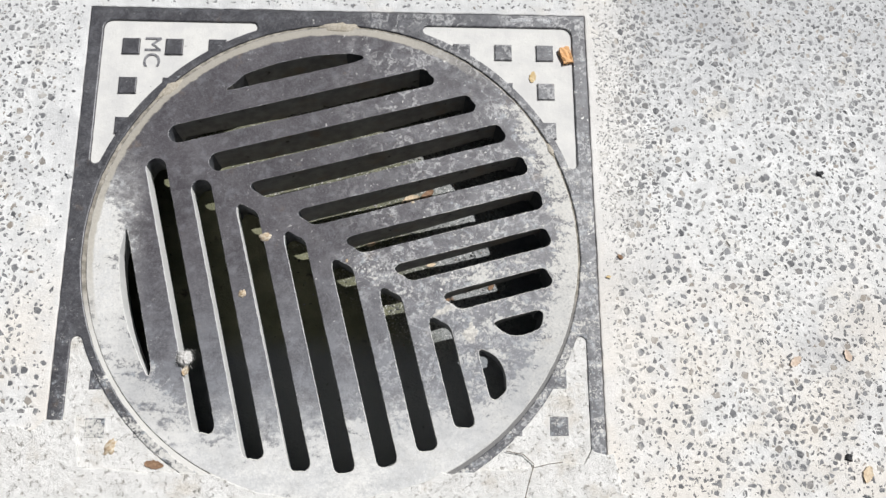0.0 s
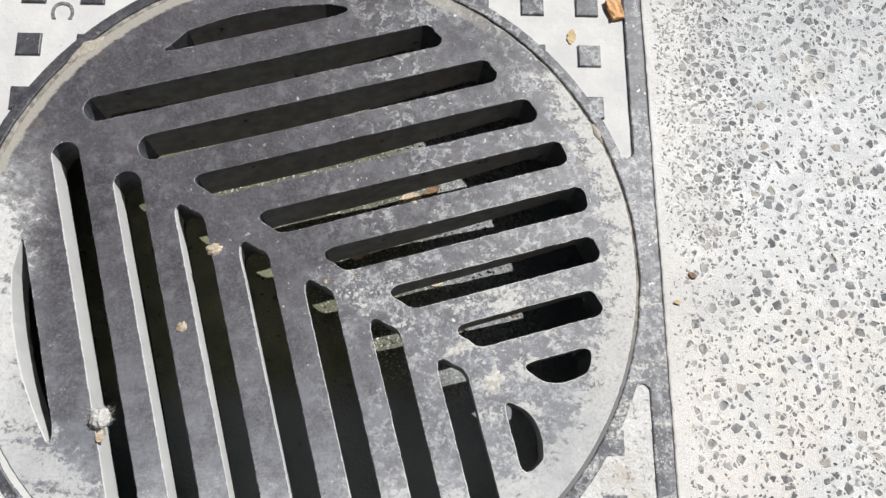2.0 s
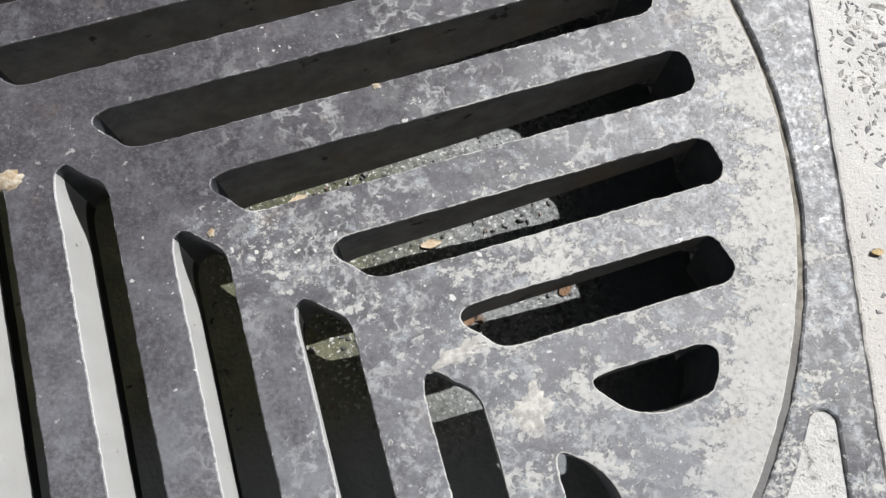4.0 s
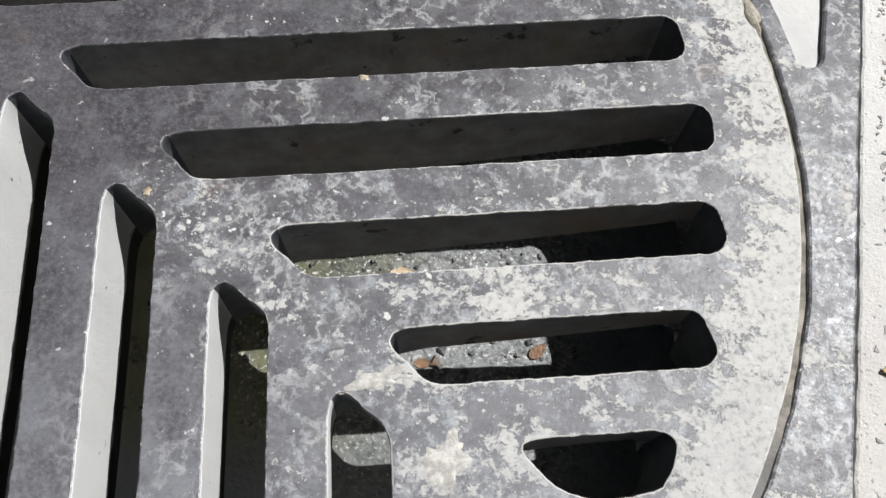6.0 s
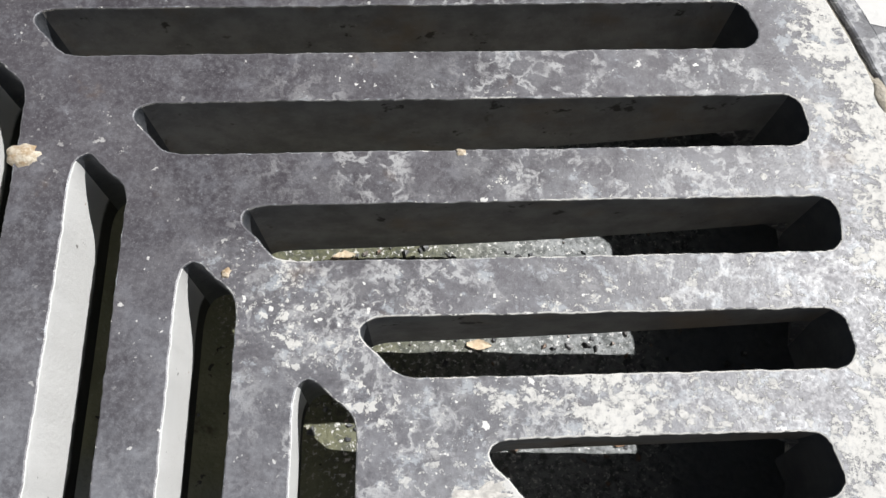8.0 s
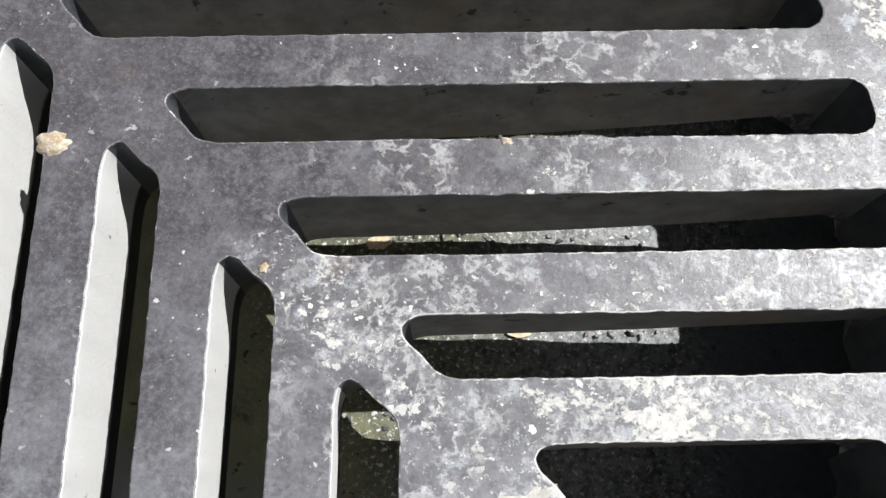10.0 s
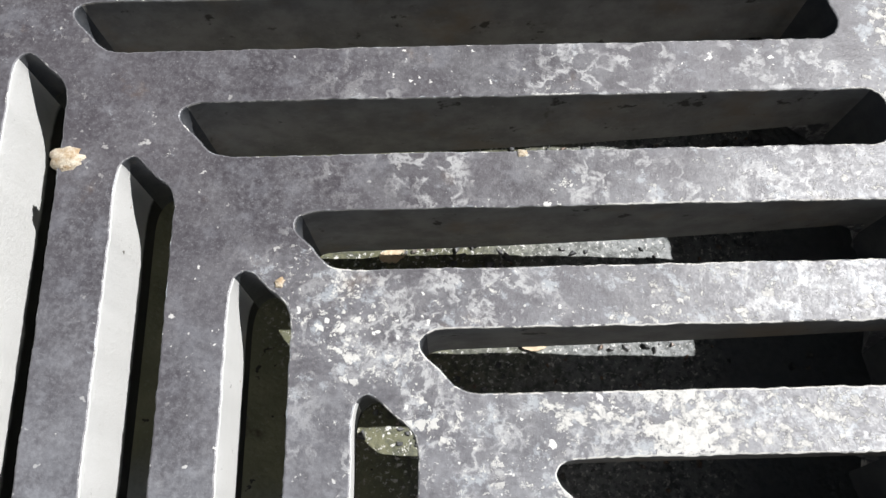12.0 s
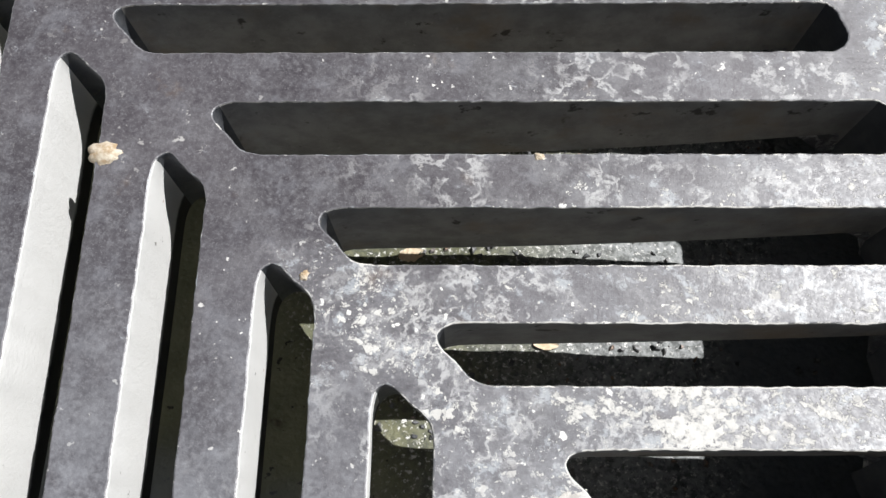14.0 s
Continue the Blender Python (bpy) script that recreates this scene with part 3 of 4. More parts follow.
# ---- the grate ----
def slot_outline(i):
    """Left and right ends of slot i (1 to 8) on the side where slots run along x: two lists of points, the left one from the upper to the lower edge, the right one back."""
    c = FIRST - PITCH * (i - 1)
    hi, lo = c + SLOT / 2, c - SLOT / 2
    end = math.sqrt(ENDS ** 2 - c * c) - 0.001
    tip = SPINE - hi
    if i <= 2:
        r = SLOT / 2
        left = arc(tip + (0.027 if i == 1 else 0.019), c, r, 90, 270, 8)
    elif i == 8:
        left = eased([(tip + 0.0220, hi), (tip + 0.0110, hi - 0.0002), (tip + 0.0036, hi - 0.0016), (tip + 0.0026, hi - 0.0046), (tip + 0.0068, hi - 0.0110),
                      (tip + 0.0146, hi - 0.0188), (tip + 0.0248, lo + 0.0012), (tip + 0.0335, lo)])
        right = eased([(tip + 0.0420, lo + 0.0004), (tip + 0.0512, lo + 0.0020), (tip + 0.0565, hi - 0.0200), (tip + 0.0614, hi - 0.0120), (tip + 0.0634, hi - 0.0060),
                       (tip + 0.0610, hi - 0.0018), (tip + 0.0555, hi)])
        return left, right, hi, lo
    else:
        left = eased([(tip + 0.0180, hi), (tip + 0.0095, hi - 0.0003), (tip + 0.0036, hi - 0.0018), (tip + 0.0010, hi - 0.0052), (tip + 0.0026, hi - 0.0095),
                      (tip + 0.0080, hi - 0.0148), (tip + 0.0135, lo + 0.0034), (tip + 0.0185, lo + 0.0008), (tip + 0.0245, lo)])
    q = 0.0085
    slant = c / ENDS * 0.012
    right = arc(end - q - slant * 0.5, lo + q, q, -90, 0, 4) + arc(end - q + min(0, -slant), hi - q, q, 0, 90, 4)
    return left, right, hi, lo


def comb():
    """The hole that slots 2 to 8 and the bars between them take up together, and the joints of those bars."""
    outlines = [slot_outline(i) for i in range(1, 9)]
    left_walk, right_walk, bars = [], [], []
    for i, (left, right, hi, lo) in enumerate(outlines):
        left_walk.append(left)
        right_walk.append(right)
    for i in range(7):
        a, b = outlines[i], outlines[i + 1]
        x0 = max(a[0][-1][0], b[0][0][0]) + 0.004
        x1 = min(a[1][0][0], b[1][-1][0]) - 0.004
        bars.append((x0, x1, b[2], a[3]))      # from the lower slot's upper edge to the upper slot's lower edge
    loop = []
    for i in range(8):
        loop += [(x, y, 0) for x, y in left_walk[i]]
        if i < 7:
            x0, x1, y0, y1 = bars[i]
            loop += [(x0, y1, 10 + i), (x0, y0, 10 + i)]
    for i in range(7, -1, -1):
        loop += [(x, y, 0) for x, y in right_walk[i]]
        if i > 0:
            x0, x1, y0, y1 = bars[i - 1]
            loop += [(x1, y0, 30 + i), (x1, y1, 30 + i)]
    return loop, bars


def lens_slot(side, peak, curve):
    """The outermost slot: a straight side and a curved one."""
    pts = [(x, side) for x in (-0.074, -0.05, 0.0, 0.05, 0.080)]
    pts += [(0.0895, side + 0.0012), (0.0945, side + 0.0034), (0.0935, side + 0.0062)]
    pts += [(x, peak - curve * x * x) for x in (0.08, 0.06, 0.035, 0.01, -0.015, -0.04, -0.06)]
    pts += [(-0.0780, side + 0.0062), (-0.0865, side + 0.0026), (-0.0860, side + 0.0008)]
    return [(x, y, 0) for x, y in pts]


def swap(points):
    """The slots on the other side of the spine: a mirror image whose lower ends fan out a little and reach further."""
    out = []
    for p in points:
        x, y = -p[1], -p[0]
        x += 0.017 * y
        y -= 0.0036 * min(1.0, max(0.0, (-0.08 - y) / 0.1))
        out.append((x, y, *p[2:]))
    return out


grate = tagged(new("drain_grate"), "round cast-iron drain grate with herringbone slots, smeared with pale cement", "drain grate")
grate.matrix_world = pose(0.0013, 0.0013, 0, 0, 0, TURN_GRATE)
comb_h, bars_h = comb()
wear = 0.0008
hole_h, hole_v = dense(comb_h, 0.0017, wear), dense(swap(comb_h), 0.0017, wear)
lens_h, lens_v = dense(lens_slot(0.238, 0.2605, 1.55), 0.002, wear), dense(swap(lens_slot(0.2420, 0.2618, 1.6)), 0.002, wear)
edge = dense([(LID * math.cos(i * math.tau / 200), LID * math.sin(i * math.tau / 200)) for i in range(200)], 0.006, 0.0007)
part("rim", slab(edge, [hole_h, hole_v, lens_h, lens_v], bar_foot, shaded_grimy=(1, 3), skin=True, draft=0.0046), [IRON_GRATE, WALL, IRON_GRATE, IRON_EDGE, SHADED_GRIME, SHADE_DARK], grate)
for x0, x1, y0, y1 in bars_h:
    for flip in (False, True):
        box = [(x0, y1, 1), (x0, y0, 1), (x1, y0, 2), (x1, y1, 2)]
        if flip:
            box = swap(box)
        part("bar", slab(dense(box, 0.0017, wear), [], bar_foot, shaded_grimy=() if flip else (0,), skin=True, draft=0.0046), [IRON_GRATE, WALL, WALL, IRON_EDGE, SHADED_GRIME, SHADE_DARK], grate)

# ---- the frame ----
frame_ob = tagged(new("manhole_frame"), "square cast-iron manhole frame with cement-filled corner pockets, set in paving", "manhole frame")


def pocket():
    """The corner pocket at +x +y: two straight sides, rounded tips, and the arc round the grate."""
    o, r = 0.3068, 0.3152
    a0 = math.degrees(math.asin(0.1148 / r))
    pts = arc(0, 0, r, 90 - a0, a0, 22)
    pts += arc(0.3003, 0.1148, 0.0065, 190, 360, 7)
    pts += arc(o - 0.012, o - 0.012, 0.012, 0, 90, 5)
    pts += arc(0.1148, 0.3003, 0.0065, 90, 260, 7)
    return [(x, y, 0) for x, y in pts]


corners = [(FRAME, FRAME), (-FRAME, FRAME), (-FRAME, -FRAME), (FRAME, -FRAME)]
outer = dense(corners, 0.006, 0.0008)
seat = dense([(SEAT * math.cos(i * math.tau / 200), SEAT * math.sin(i * math.tau / 200)) for i in range(200)], 0.006, 0.0009)
pockets = []
for sx, sy in ((1, 1), (-1, 1), (-1, -1), (1, -1)):
    pockets.append(dense([(x * sx, y * sy, k) for x, y, k in pocket()], 0.004, 0.0005))
part("plate", slab(outer, [seat] + pockets, lambda x, y: -0.055, 0.0014, 0.001), [IRON_FRAME] * 4, frame_ob)
GRID, STEP, STUD = 0.270, 0.0552, 0.0113
stud_bm = slab(dense([(STUD, STUD), (-STUD, STUD), (-STUD, -STUD), (STUD, -STUD)], 0.006, 0.0004), [], lambda x, y: -0.006, 0.0012, 0.0)
stud_mesh = bpy.data.meshes.new("stud")
stud_bm.to_mesh(stud_mesh)
stud_bm.free()
for (sx, sy), pk in zip(((1, 1), (-1, 1), (-1, -1), (1, -1)), pockets):
    depth = -0.0022 if sy > 0 else -0.0008
    shrunk = [(p[0], p[1], 0) for p in pk]
    part("pocket_fill", slab(shrunk, [], lambda x, y: -0.012, 0.0003, depth), MORTAR if sy > 0 else ROUGH, frame_ob, "pale cement filling of the pocket")
    for i, j in ((0, 0), (1, 0), (2, 0), (0, 1), (1, 1), (0, 2)):
        px, py = GRID - STEP * i, GRID - STEP * j
        if sy < 0 and j == 0:
            continue
        shape = stud_mesh
        if math.hypot(px - STUD, py - STUD) < SEAT + 0.003:      # studs that the ring cuts
            shape = stud_mesh.copy()
            for v in shape.vertices:
                wx, wy = px * sx + v.co.x, py * sy + v.co.y
                r = math.hypot(wx, wy)
                if r < SEAT + 0.003:
                    v.co.x, v.co.y = wx * (SEAT + 0.003) / r - px * sx, wy * (SEAT + 0.003) / r - py * sy
        stud = part("stud", shape, [IRON_FRAME] * 4, frame_ob)
        stud.location = (px * sx, py * sy, 0.0006 if sy > 0 else -0.0002)


def lettering(text, size, thick):
    """Raised letters as a mesh, from the built-in font."""
    curve = bpy.data.curves.new("letters", "FONT")
    curve.body, curve.size, curve.extrude, curve.align_x, curve.align_y = text, size, thick, "CENTER", "CENTER"
    ob = bpy.data.objects.new("letters", curve)
    scene.collection.objects.link(ob)
    me = bpy.data.meshes.new_from_object(ob.evaluated_get(bpy.context.evaluated_depsgraph_get()))
    bpy.data.objects.remove(ob)
    me.materials.clear()
    return me


letters = part("lettering", lettering("MC", 0.030, 0.0007), MARK, frame_ob, "small cast letters")
letters.matrix_basis = pose(-0.2435, 0.2630, -0.0018, 0, 0, -90)

# sand and dirt packed in the groove between grate and frame
groove = dense([(0.3050 * math.cos(i * math.tau / 160), 0.3050 * math.sin(i * math.tau / 160)) for i in range(160)], 0.006, 0.0004)
inner = dense([(0.2995 * math.cos(i * math.tau / 160), 0.2995 * math.sin(i * math.tau / 160)) for i in range(160)], 0.006, 0.0004)
dirt_bm = slab(groove, [inner], lambda x, y: -0.02, 0.0003, -0.0022)
for v in dirt_bm.verts:
    if v.co.z > -0.01:      # packed nearly flush on the lower and left side
        v.co.z += 0.0008 + 0.0009 * min(1.0, max(0.0, (0.02 - v.co.y) / 0.08)) + 0.0008 * noise.noise(v.co * 60)
part("groove_dirt", dirt_bm, DIRT, frame_ob, "packed dirt in the groove round the grate")


def heap(name, cx, cy, length, width, height, turn, material, label, category, z=0.0, seed=0, ragged=0.0):
    """A low lumpy crust of sand or cement lying on the iron."""
    bm = bmesh.new()
    n, m = (56 if ragged else 22), 5
    rings = []
    rng = random.Random(seed)
    ph = rng.uniform(0, 20)
    for k in range(m + 1):
        f = 1 - k / m
        ring = []
        for i in range(n):
            a = i * math.tau / n
            jag = 1 + 0.5 * noise.noise(Vector((math.cos(a) * 1.7, math.sin(a) * 1.7, ph))) + 0.3 * noise.noise(Vector((math.cos(a) * 4, math.sin(a) * 4, ph)))
            jag += ragged * noise.fractal(Vector((math.cos(a) * 2.4, math.sin(a) * 2.4, ph + 3)), 1.0, 2.0, 3)
            x, y = length * f * jag * math.cos(a), width * f * jag * math.sin(a)
            h = height * (1 - f ** 2.2) * (0.75 + 0.6 * noise.noise(Vector((x * 150, y * 150, ph))))
            ring.append(bm.verts.new((x, y, max(h, 0) if k else -0.0012)))
        rings.append(ring)
    for a, b in zip(rings, rings[1:-1]):
        for i in range(n):
            bm.faces.new((a[i], a[(i + 1) % n], b[(i + 1) % n], b[i]))
    tip = bm.verts.new((0, 0, height))
    last = rings[-2]
    for i in range(n):
        bm.faces.new((last[i], last[(i + 1) % n], tip))
    for v in rings[-1]:
        bm.verts.remove(v)
    for f in bm.faces:
        f.smooth = True
    ob = part(name, bm, material)
    ob.matrix_world = pose(cx, cy, z, 0, 0, turn)
    return tagged(ob, label, category, category + "s")


# ---- the pit ----
pit_bm = bmesh.new()
RP = 0.296
ringz = [-0.05, -0.08, -0.11, -0.15, -0.30]
rows_pit = []
for z in ringz:
    rows_pit.append([bm_v for bm_v in (pit_bm.verts.new((RP * math.cos(i * math.tau / 64), RP * math.sin(i * math.tau / 64), z)) for i in range(64))])
outer_pit = [[pit_bm.verts.new((0.40 * math.cos(i * math.tau / 64), 0.40 * math.sin(i * math.tau / 64), z)) for i in range(64)] for z in (-0.05, -0.30)]
for a, b in zip(rows_pit, rows_pit[1:]):
    for i in range(64):
        pit_bm.faces.new((a[i], a[(i + 1) % 64], b[(i + 1) % 64], b[i]))
for a, b in ((outer_pit[0], rows_pit[0]), (outer_pit[1], outer_pit[0])):
    for i in range(64):
        pit_bm.faces.new((a[i], a[(i + 1) % 64], b[(i + 1) % 64], b[i]))
tagged(part("pit_wall", pit_bm, PIT), "damp concrete wall of the drain pit", "pit wall", kind="structure")


def floor_height(x, y):
    lump = noise.noise(Vector((x * 16, y * 16, 2.0))) * 0.004 + noise.noise(Vector((x * 60, y * 60, 5.0))) * 0.0016 + noise.noise(Vector((x * 190, y * 190, 7.0))) * 0.0011
    return FLOOR + lump


NF = 150
fv, ff = [], []
for j in range(NF + 1):
    for i in range(NF + 1):
        x, y = -0.31 + 0.62 * i / NF, -0.31 + 0.62 * j / NF
        fv.append((x, y, floor_height(x, y)))
for j in range(NF):
    for i in range(NF):
        a = j * (NF + 1) + i
        ff.append((a, a + 1, a + NF + 2, a + NF + 1))
tagged(part("pit_floor", mesh_of("pit_floor", fv, ff, True), SILT), "greenish damp silt on the floor of the drain pit", "pit floor", kind="structure")

# ---- the ground ----
far = 60.0
ground_bm = slab(dense([(far, far), (-far, far), (-far, -far), (far, -far)], 200), [dense([(x * 1.0025, y * 1.0025) for x, y in corners], 0.006, 0.0012)], lambda x, y: -0.06, 0.0015, 0.0, closed=False)
tagged(part("ground", ground_bm, CEMENT), "pale worn cement paving with exposed grey stones", "paving", kind="structure")


# cement smeared over the lower rail of the frame
def smear_edge():
    """Upper edge of the smear, from one side to the other, then the lower side."""
    top = []
    for i in range(110):
        x = -0.53 + 0.96 * i / 109
        n1, n2 = noise.noise(Vector((x * 9, 1.0, 0))), noise.noise(Vector((x * 40, 2.0, 0)))
        y = -0.262 + 0.012 * n1 + 0.006 * n2
        if abs(x) < 0.3075:
            reach = 0.3090 if x < -0.175 or x > 0.23 else 0.2975 + 0.0035 * n2
            y = min(y, -math.sqrt(max(reach ** 2 - x * x, 0)))
        if x < -0.292:
            y = -0.205 + 0.010 * noise.noise(Vector((x * 60, 4.0, 0)))
        if x > 0.305:
            y = -0.246 + 0.006 * noise.noise(Vector((x * 60, 5.0, 0)))
        if x < -0.33:
            y = -0.212 + 0.030 * n1 + 0.014 * n2
        if x > 0.34:
            y = -0.285 - 0.5 * (x - 0.34) + 0.022 * n1 + 0.010 * n2
        top.append((x, y, 0))
    return top + [(0.43, -0.52, 0), (-0.53, -0.52, 0)]


smear = slab(dense(smear_edge(), 0.005, 0.0014), [], lambda x, y: -0.004, 0.0014, 0.0022)
tagged(part("cement_smear", smear, ROUGH), "rough pale cement smeared over the frame's lower rail", "cement", kind="structure")

# ---- loose bits ----
heap("sand_crust", 0.000, 0.3035, 0.024, 0.0070, 0.0025, 0, SAND, "tan sand crust packed on the rim of the frame", "sand crust", seed=1)
heap("sand_crust", -0.2165, 0.2100, 0.020, 0.0062, 0.0025, 45, SAND, "tan sand crust packed on the rim of the frame", "sand crust", seed=2)
heap("sand_crust", 0.2720, 0.1340, 0.012, 0.0040, 0.0020, -64, SAND, "brown sand crust in the groove of the frame", "sand crust", seed=8)
heap("iron_chip", 0.2381, 0.3170, 0.020, 0.0045, 0.0017, 2, CHIP, "chipped shiny patch on the frame's rail", "iron chip", z=0.0008, seed=21)
heap("iron_chip", 0.2680, 0.3168, 0.010, 0.0040, 0.0016, -4, CHIP, "chipped shiny patch on the frame's rail", "iron chip", z=0.0008, seed=22)
heap("dry_crumb", -0.0855, 0.0140, 0.0092, 0.0056, 0.0028, 20, CRUMB, "dry tan crumb stuck on the iron grate", "crumb", seed=3)
heap("dry_crumb", -0.1095, -0.0570, 0.0066, 0.0048, 0.003, 70, CRUMB, "dry tan crumb stuck on the iron grate", "crumb", seed=4)
heap("dry_crumb", 0.0150, -0.0150, 0.0026, 0.0022, 0.0015, 70, CRUMB, "tiny dry crumb at the edge of a slot", "crumb", seed=9)
heap("dry_crumb", 0.0955, 0.0610, 0.0026, 0.0018, 0.0012, 20, CRUMB, "tiny dry crumb at the edge of a slot", "crumb", seed=10)
heap("dry_crumb", -0.2510, -0.2360, 0.0110, 0.0070, 0.0030, 60, CRUMB, "tan stone chip lying on the cement", "stone chip", z=-0.001, seed=12)
heap("cement_blob", 0.1338, -0.0763, 0.0145, 0.0056, 0.0005, 25, SLURRY, "white blob of dried cement on the grate", "cement blob", seed=5, ragged=0.3)
heap("cement_blob", 0.1660, -0.1030, 0.0125, 0.0115, 0.0004, 60, SLURRY, "beige blob of dried cement on the grate", "cement blob", seed=6, ragged=0.3)


def box_bit(name, size, place, turn, material, label, category, bend=0.0):
    bm = bmesh.new()
    bmesh.ops.create_cube(bm, size=1)
    bmesh.ops.subdivide_edges(bm, edges=bm.edges[:], cuts=3, use_grid_fill=True)
    for v in bm.verts:
        v.co = Vector((v.co.x * size[0], v.co.y * size[1], v.co.z * size[2] + size[2] / 2))
        v.co.z += bend * (v.co.x / size[0]) ** 2
        v.co += noise.noise_vector(v.co * 300) * size[2] * 0.25
    bmesh.ops.bevel(bm, geom=[e for e in bm.edges if e.calc_face_angle(0) > 0.6], offset=size[2] * 0.12, segments=1, affect="EDGES")
    ob = part(name, bm, material)
    ob.matrix_world = pose(*place, 0, 0, turn)
    return tagged(ob, label, category)


box_bit("filter_stub", (0.0225, 0.0135, 0.0055), (0.2980, 0.2665, -0.0015), 105, ORANGE, "flattened orange cigarette filter stub on pale cement", "cigarette stub")


def leaf_bit(name, length, width, place, turn, material, label, seed, curl=0.3):
    """A torn scrap of dry leaf with thickness, curled."""
    rng = random.Random(seed)
    bm = bmesh.new()
    n, m = 9, 4
    up, down = [], []
    for i in range(n + 1):
        u = i / n
        half = width * (math.sin(math.pi * min(0.97, u * 0.92 + 0.06)) ** 0.7) * rng.uniform(0.8, 1.1)
        a, b = [], []
        for j in range(m + 1):
            v = j / m * 2 - 1
            x, y = (u - 0.5) * length, v * half
            z = curl * width * (v * v * 0.7 + (u - 0.4) ** 2) + rng.uniform(-0.06, 0.06) * width + 0.0012
            a.append(bm.verts.new((x, y, z)))
            b.append(bm.verts.new((x, y, z - 0.0006)))
        up.append(a)
        down.append(b)
    for i in range(n):
        for j in range(m):
            bm.faces.new((up[i][j], up[i + 1][j], up[i + 1][j + 1], up[i][j + 1]))
            bm.faces.new((down[i][j], down[i][j + 1], down[i + 1][j + 1], down[i + 1][j]))
    border = [(i, 0) for i in range(n)] + [(n, j) for j in range(m)] + [(i, m) for i in range(n, 0, -1)] + [(0, j) for j in range(m, 0, -1)]
    for (i, j), (k, l) in zip(border, border[1:] + border[:1]):
        bm.faces.new((up[i][j], down[i][j], down[k][l], up[k][l]))
    ob = part(name, bm, material)
    ob.matrix_world = pose(*place, 0, 0, turn)
    return tagged(ob, label, "leaf", "dry leaf scraps")


def on_floor(x, y):
    return (x, y, floor_height(x, y) - 0.0005)


leaf_bit("dry_leaf", 0.026, 0.0075, on_floor(0.0943, 0.0970), 20, LEAF, "pale yellow dry leaf on the pit floor", 11)
leaf_bit("dry_leaf", 0.020, 0.0055, on_floor(0.1175, 0.1058), 35, BROWN, "brown curled dry leaf on the pit floor", 12)
leaf_bit("dry_leaf", 0.013, 0.0028, on_floor(0.1225, 0.0050), 10, LEAF, "pale yellow dry leaf on the pit floor", 13)
leaf_bit("dry_leaf", 0.014, 0.0042, on_floor(0.0410, 0.0345), 25, LEAF, "pale yellow dry leaf on the pit floor", 14)
leaf_bit("dry_leaf", 0.011, 0.0034, on_floor(0.2037, -0.0250), 50, BROWN, "brown dry leaf scrap on the pit floor", 15)
leaf_bit("dry_leaf", 0.010, 0.0030, on_floor(0.1440, -0.0430), 10, BROWN, "reddish dry leaf scrap on the pit floor", 18)
# an ochre stain, built as a flat leaf scrap
leaf_bit("dry_leaf", 0.016, 0.0045, (0.2530, 0.2360, -0.0022), 80, OCHRE, "flat ochre stain on pale cement", 16, 0.04)
leaf_bit("dry_leaf", 0.022, 0.0050, (-0.1990, -0.2560, -0.0008), -8, BROWN, "brown leaf scrap on the cement", 17, 0.2)
for i, (x, y, s) in enumerate(((0.564, -0.138, 0.017), (0.630, -0.131, 0.015), (0.3385, -0.0336, 0.006), (0.6365, -0.272, 0.020), (0.3548, -0.0081, 0.008))):
    leaf_bit("dry_leaf", s, s * 0.3, (x, y, 0.0006), 40 + 70 * i, (PINKISH, PINKISH, OCHRE, LEAF, BROWN)[i], "small dry leaf scrap on the paving", 20 + i, 0.2)


def pebble(place, size, material, label, seed):
    v, f = rock(8, size, size * 0.7, size * 0.6, random.Random(seed), 0.6)
    ob = part("pebble", mesh_of("pebble", v, f), material)
    ob.location = place
    return tagged(ob, label, "pebble", "loose pebbles")


pebble((0.623, 0.105, 0.0), 0.006, BLACK, "small black pebble on the paving", 31)
pebble((0.616, -0.253, 0.0), 0.006, BLACK, "dark pebble on the paving", 33)
pebble((-0.331, 0.094, 0.0), 0.007, CEMENT, "white stone chip beside the frame", 32)


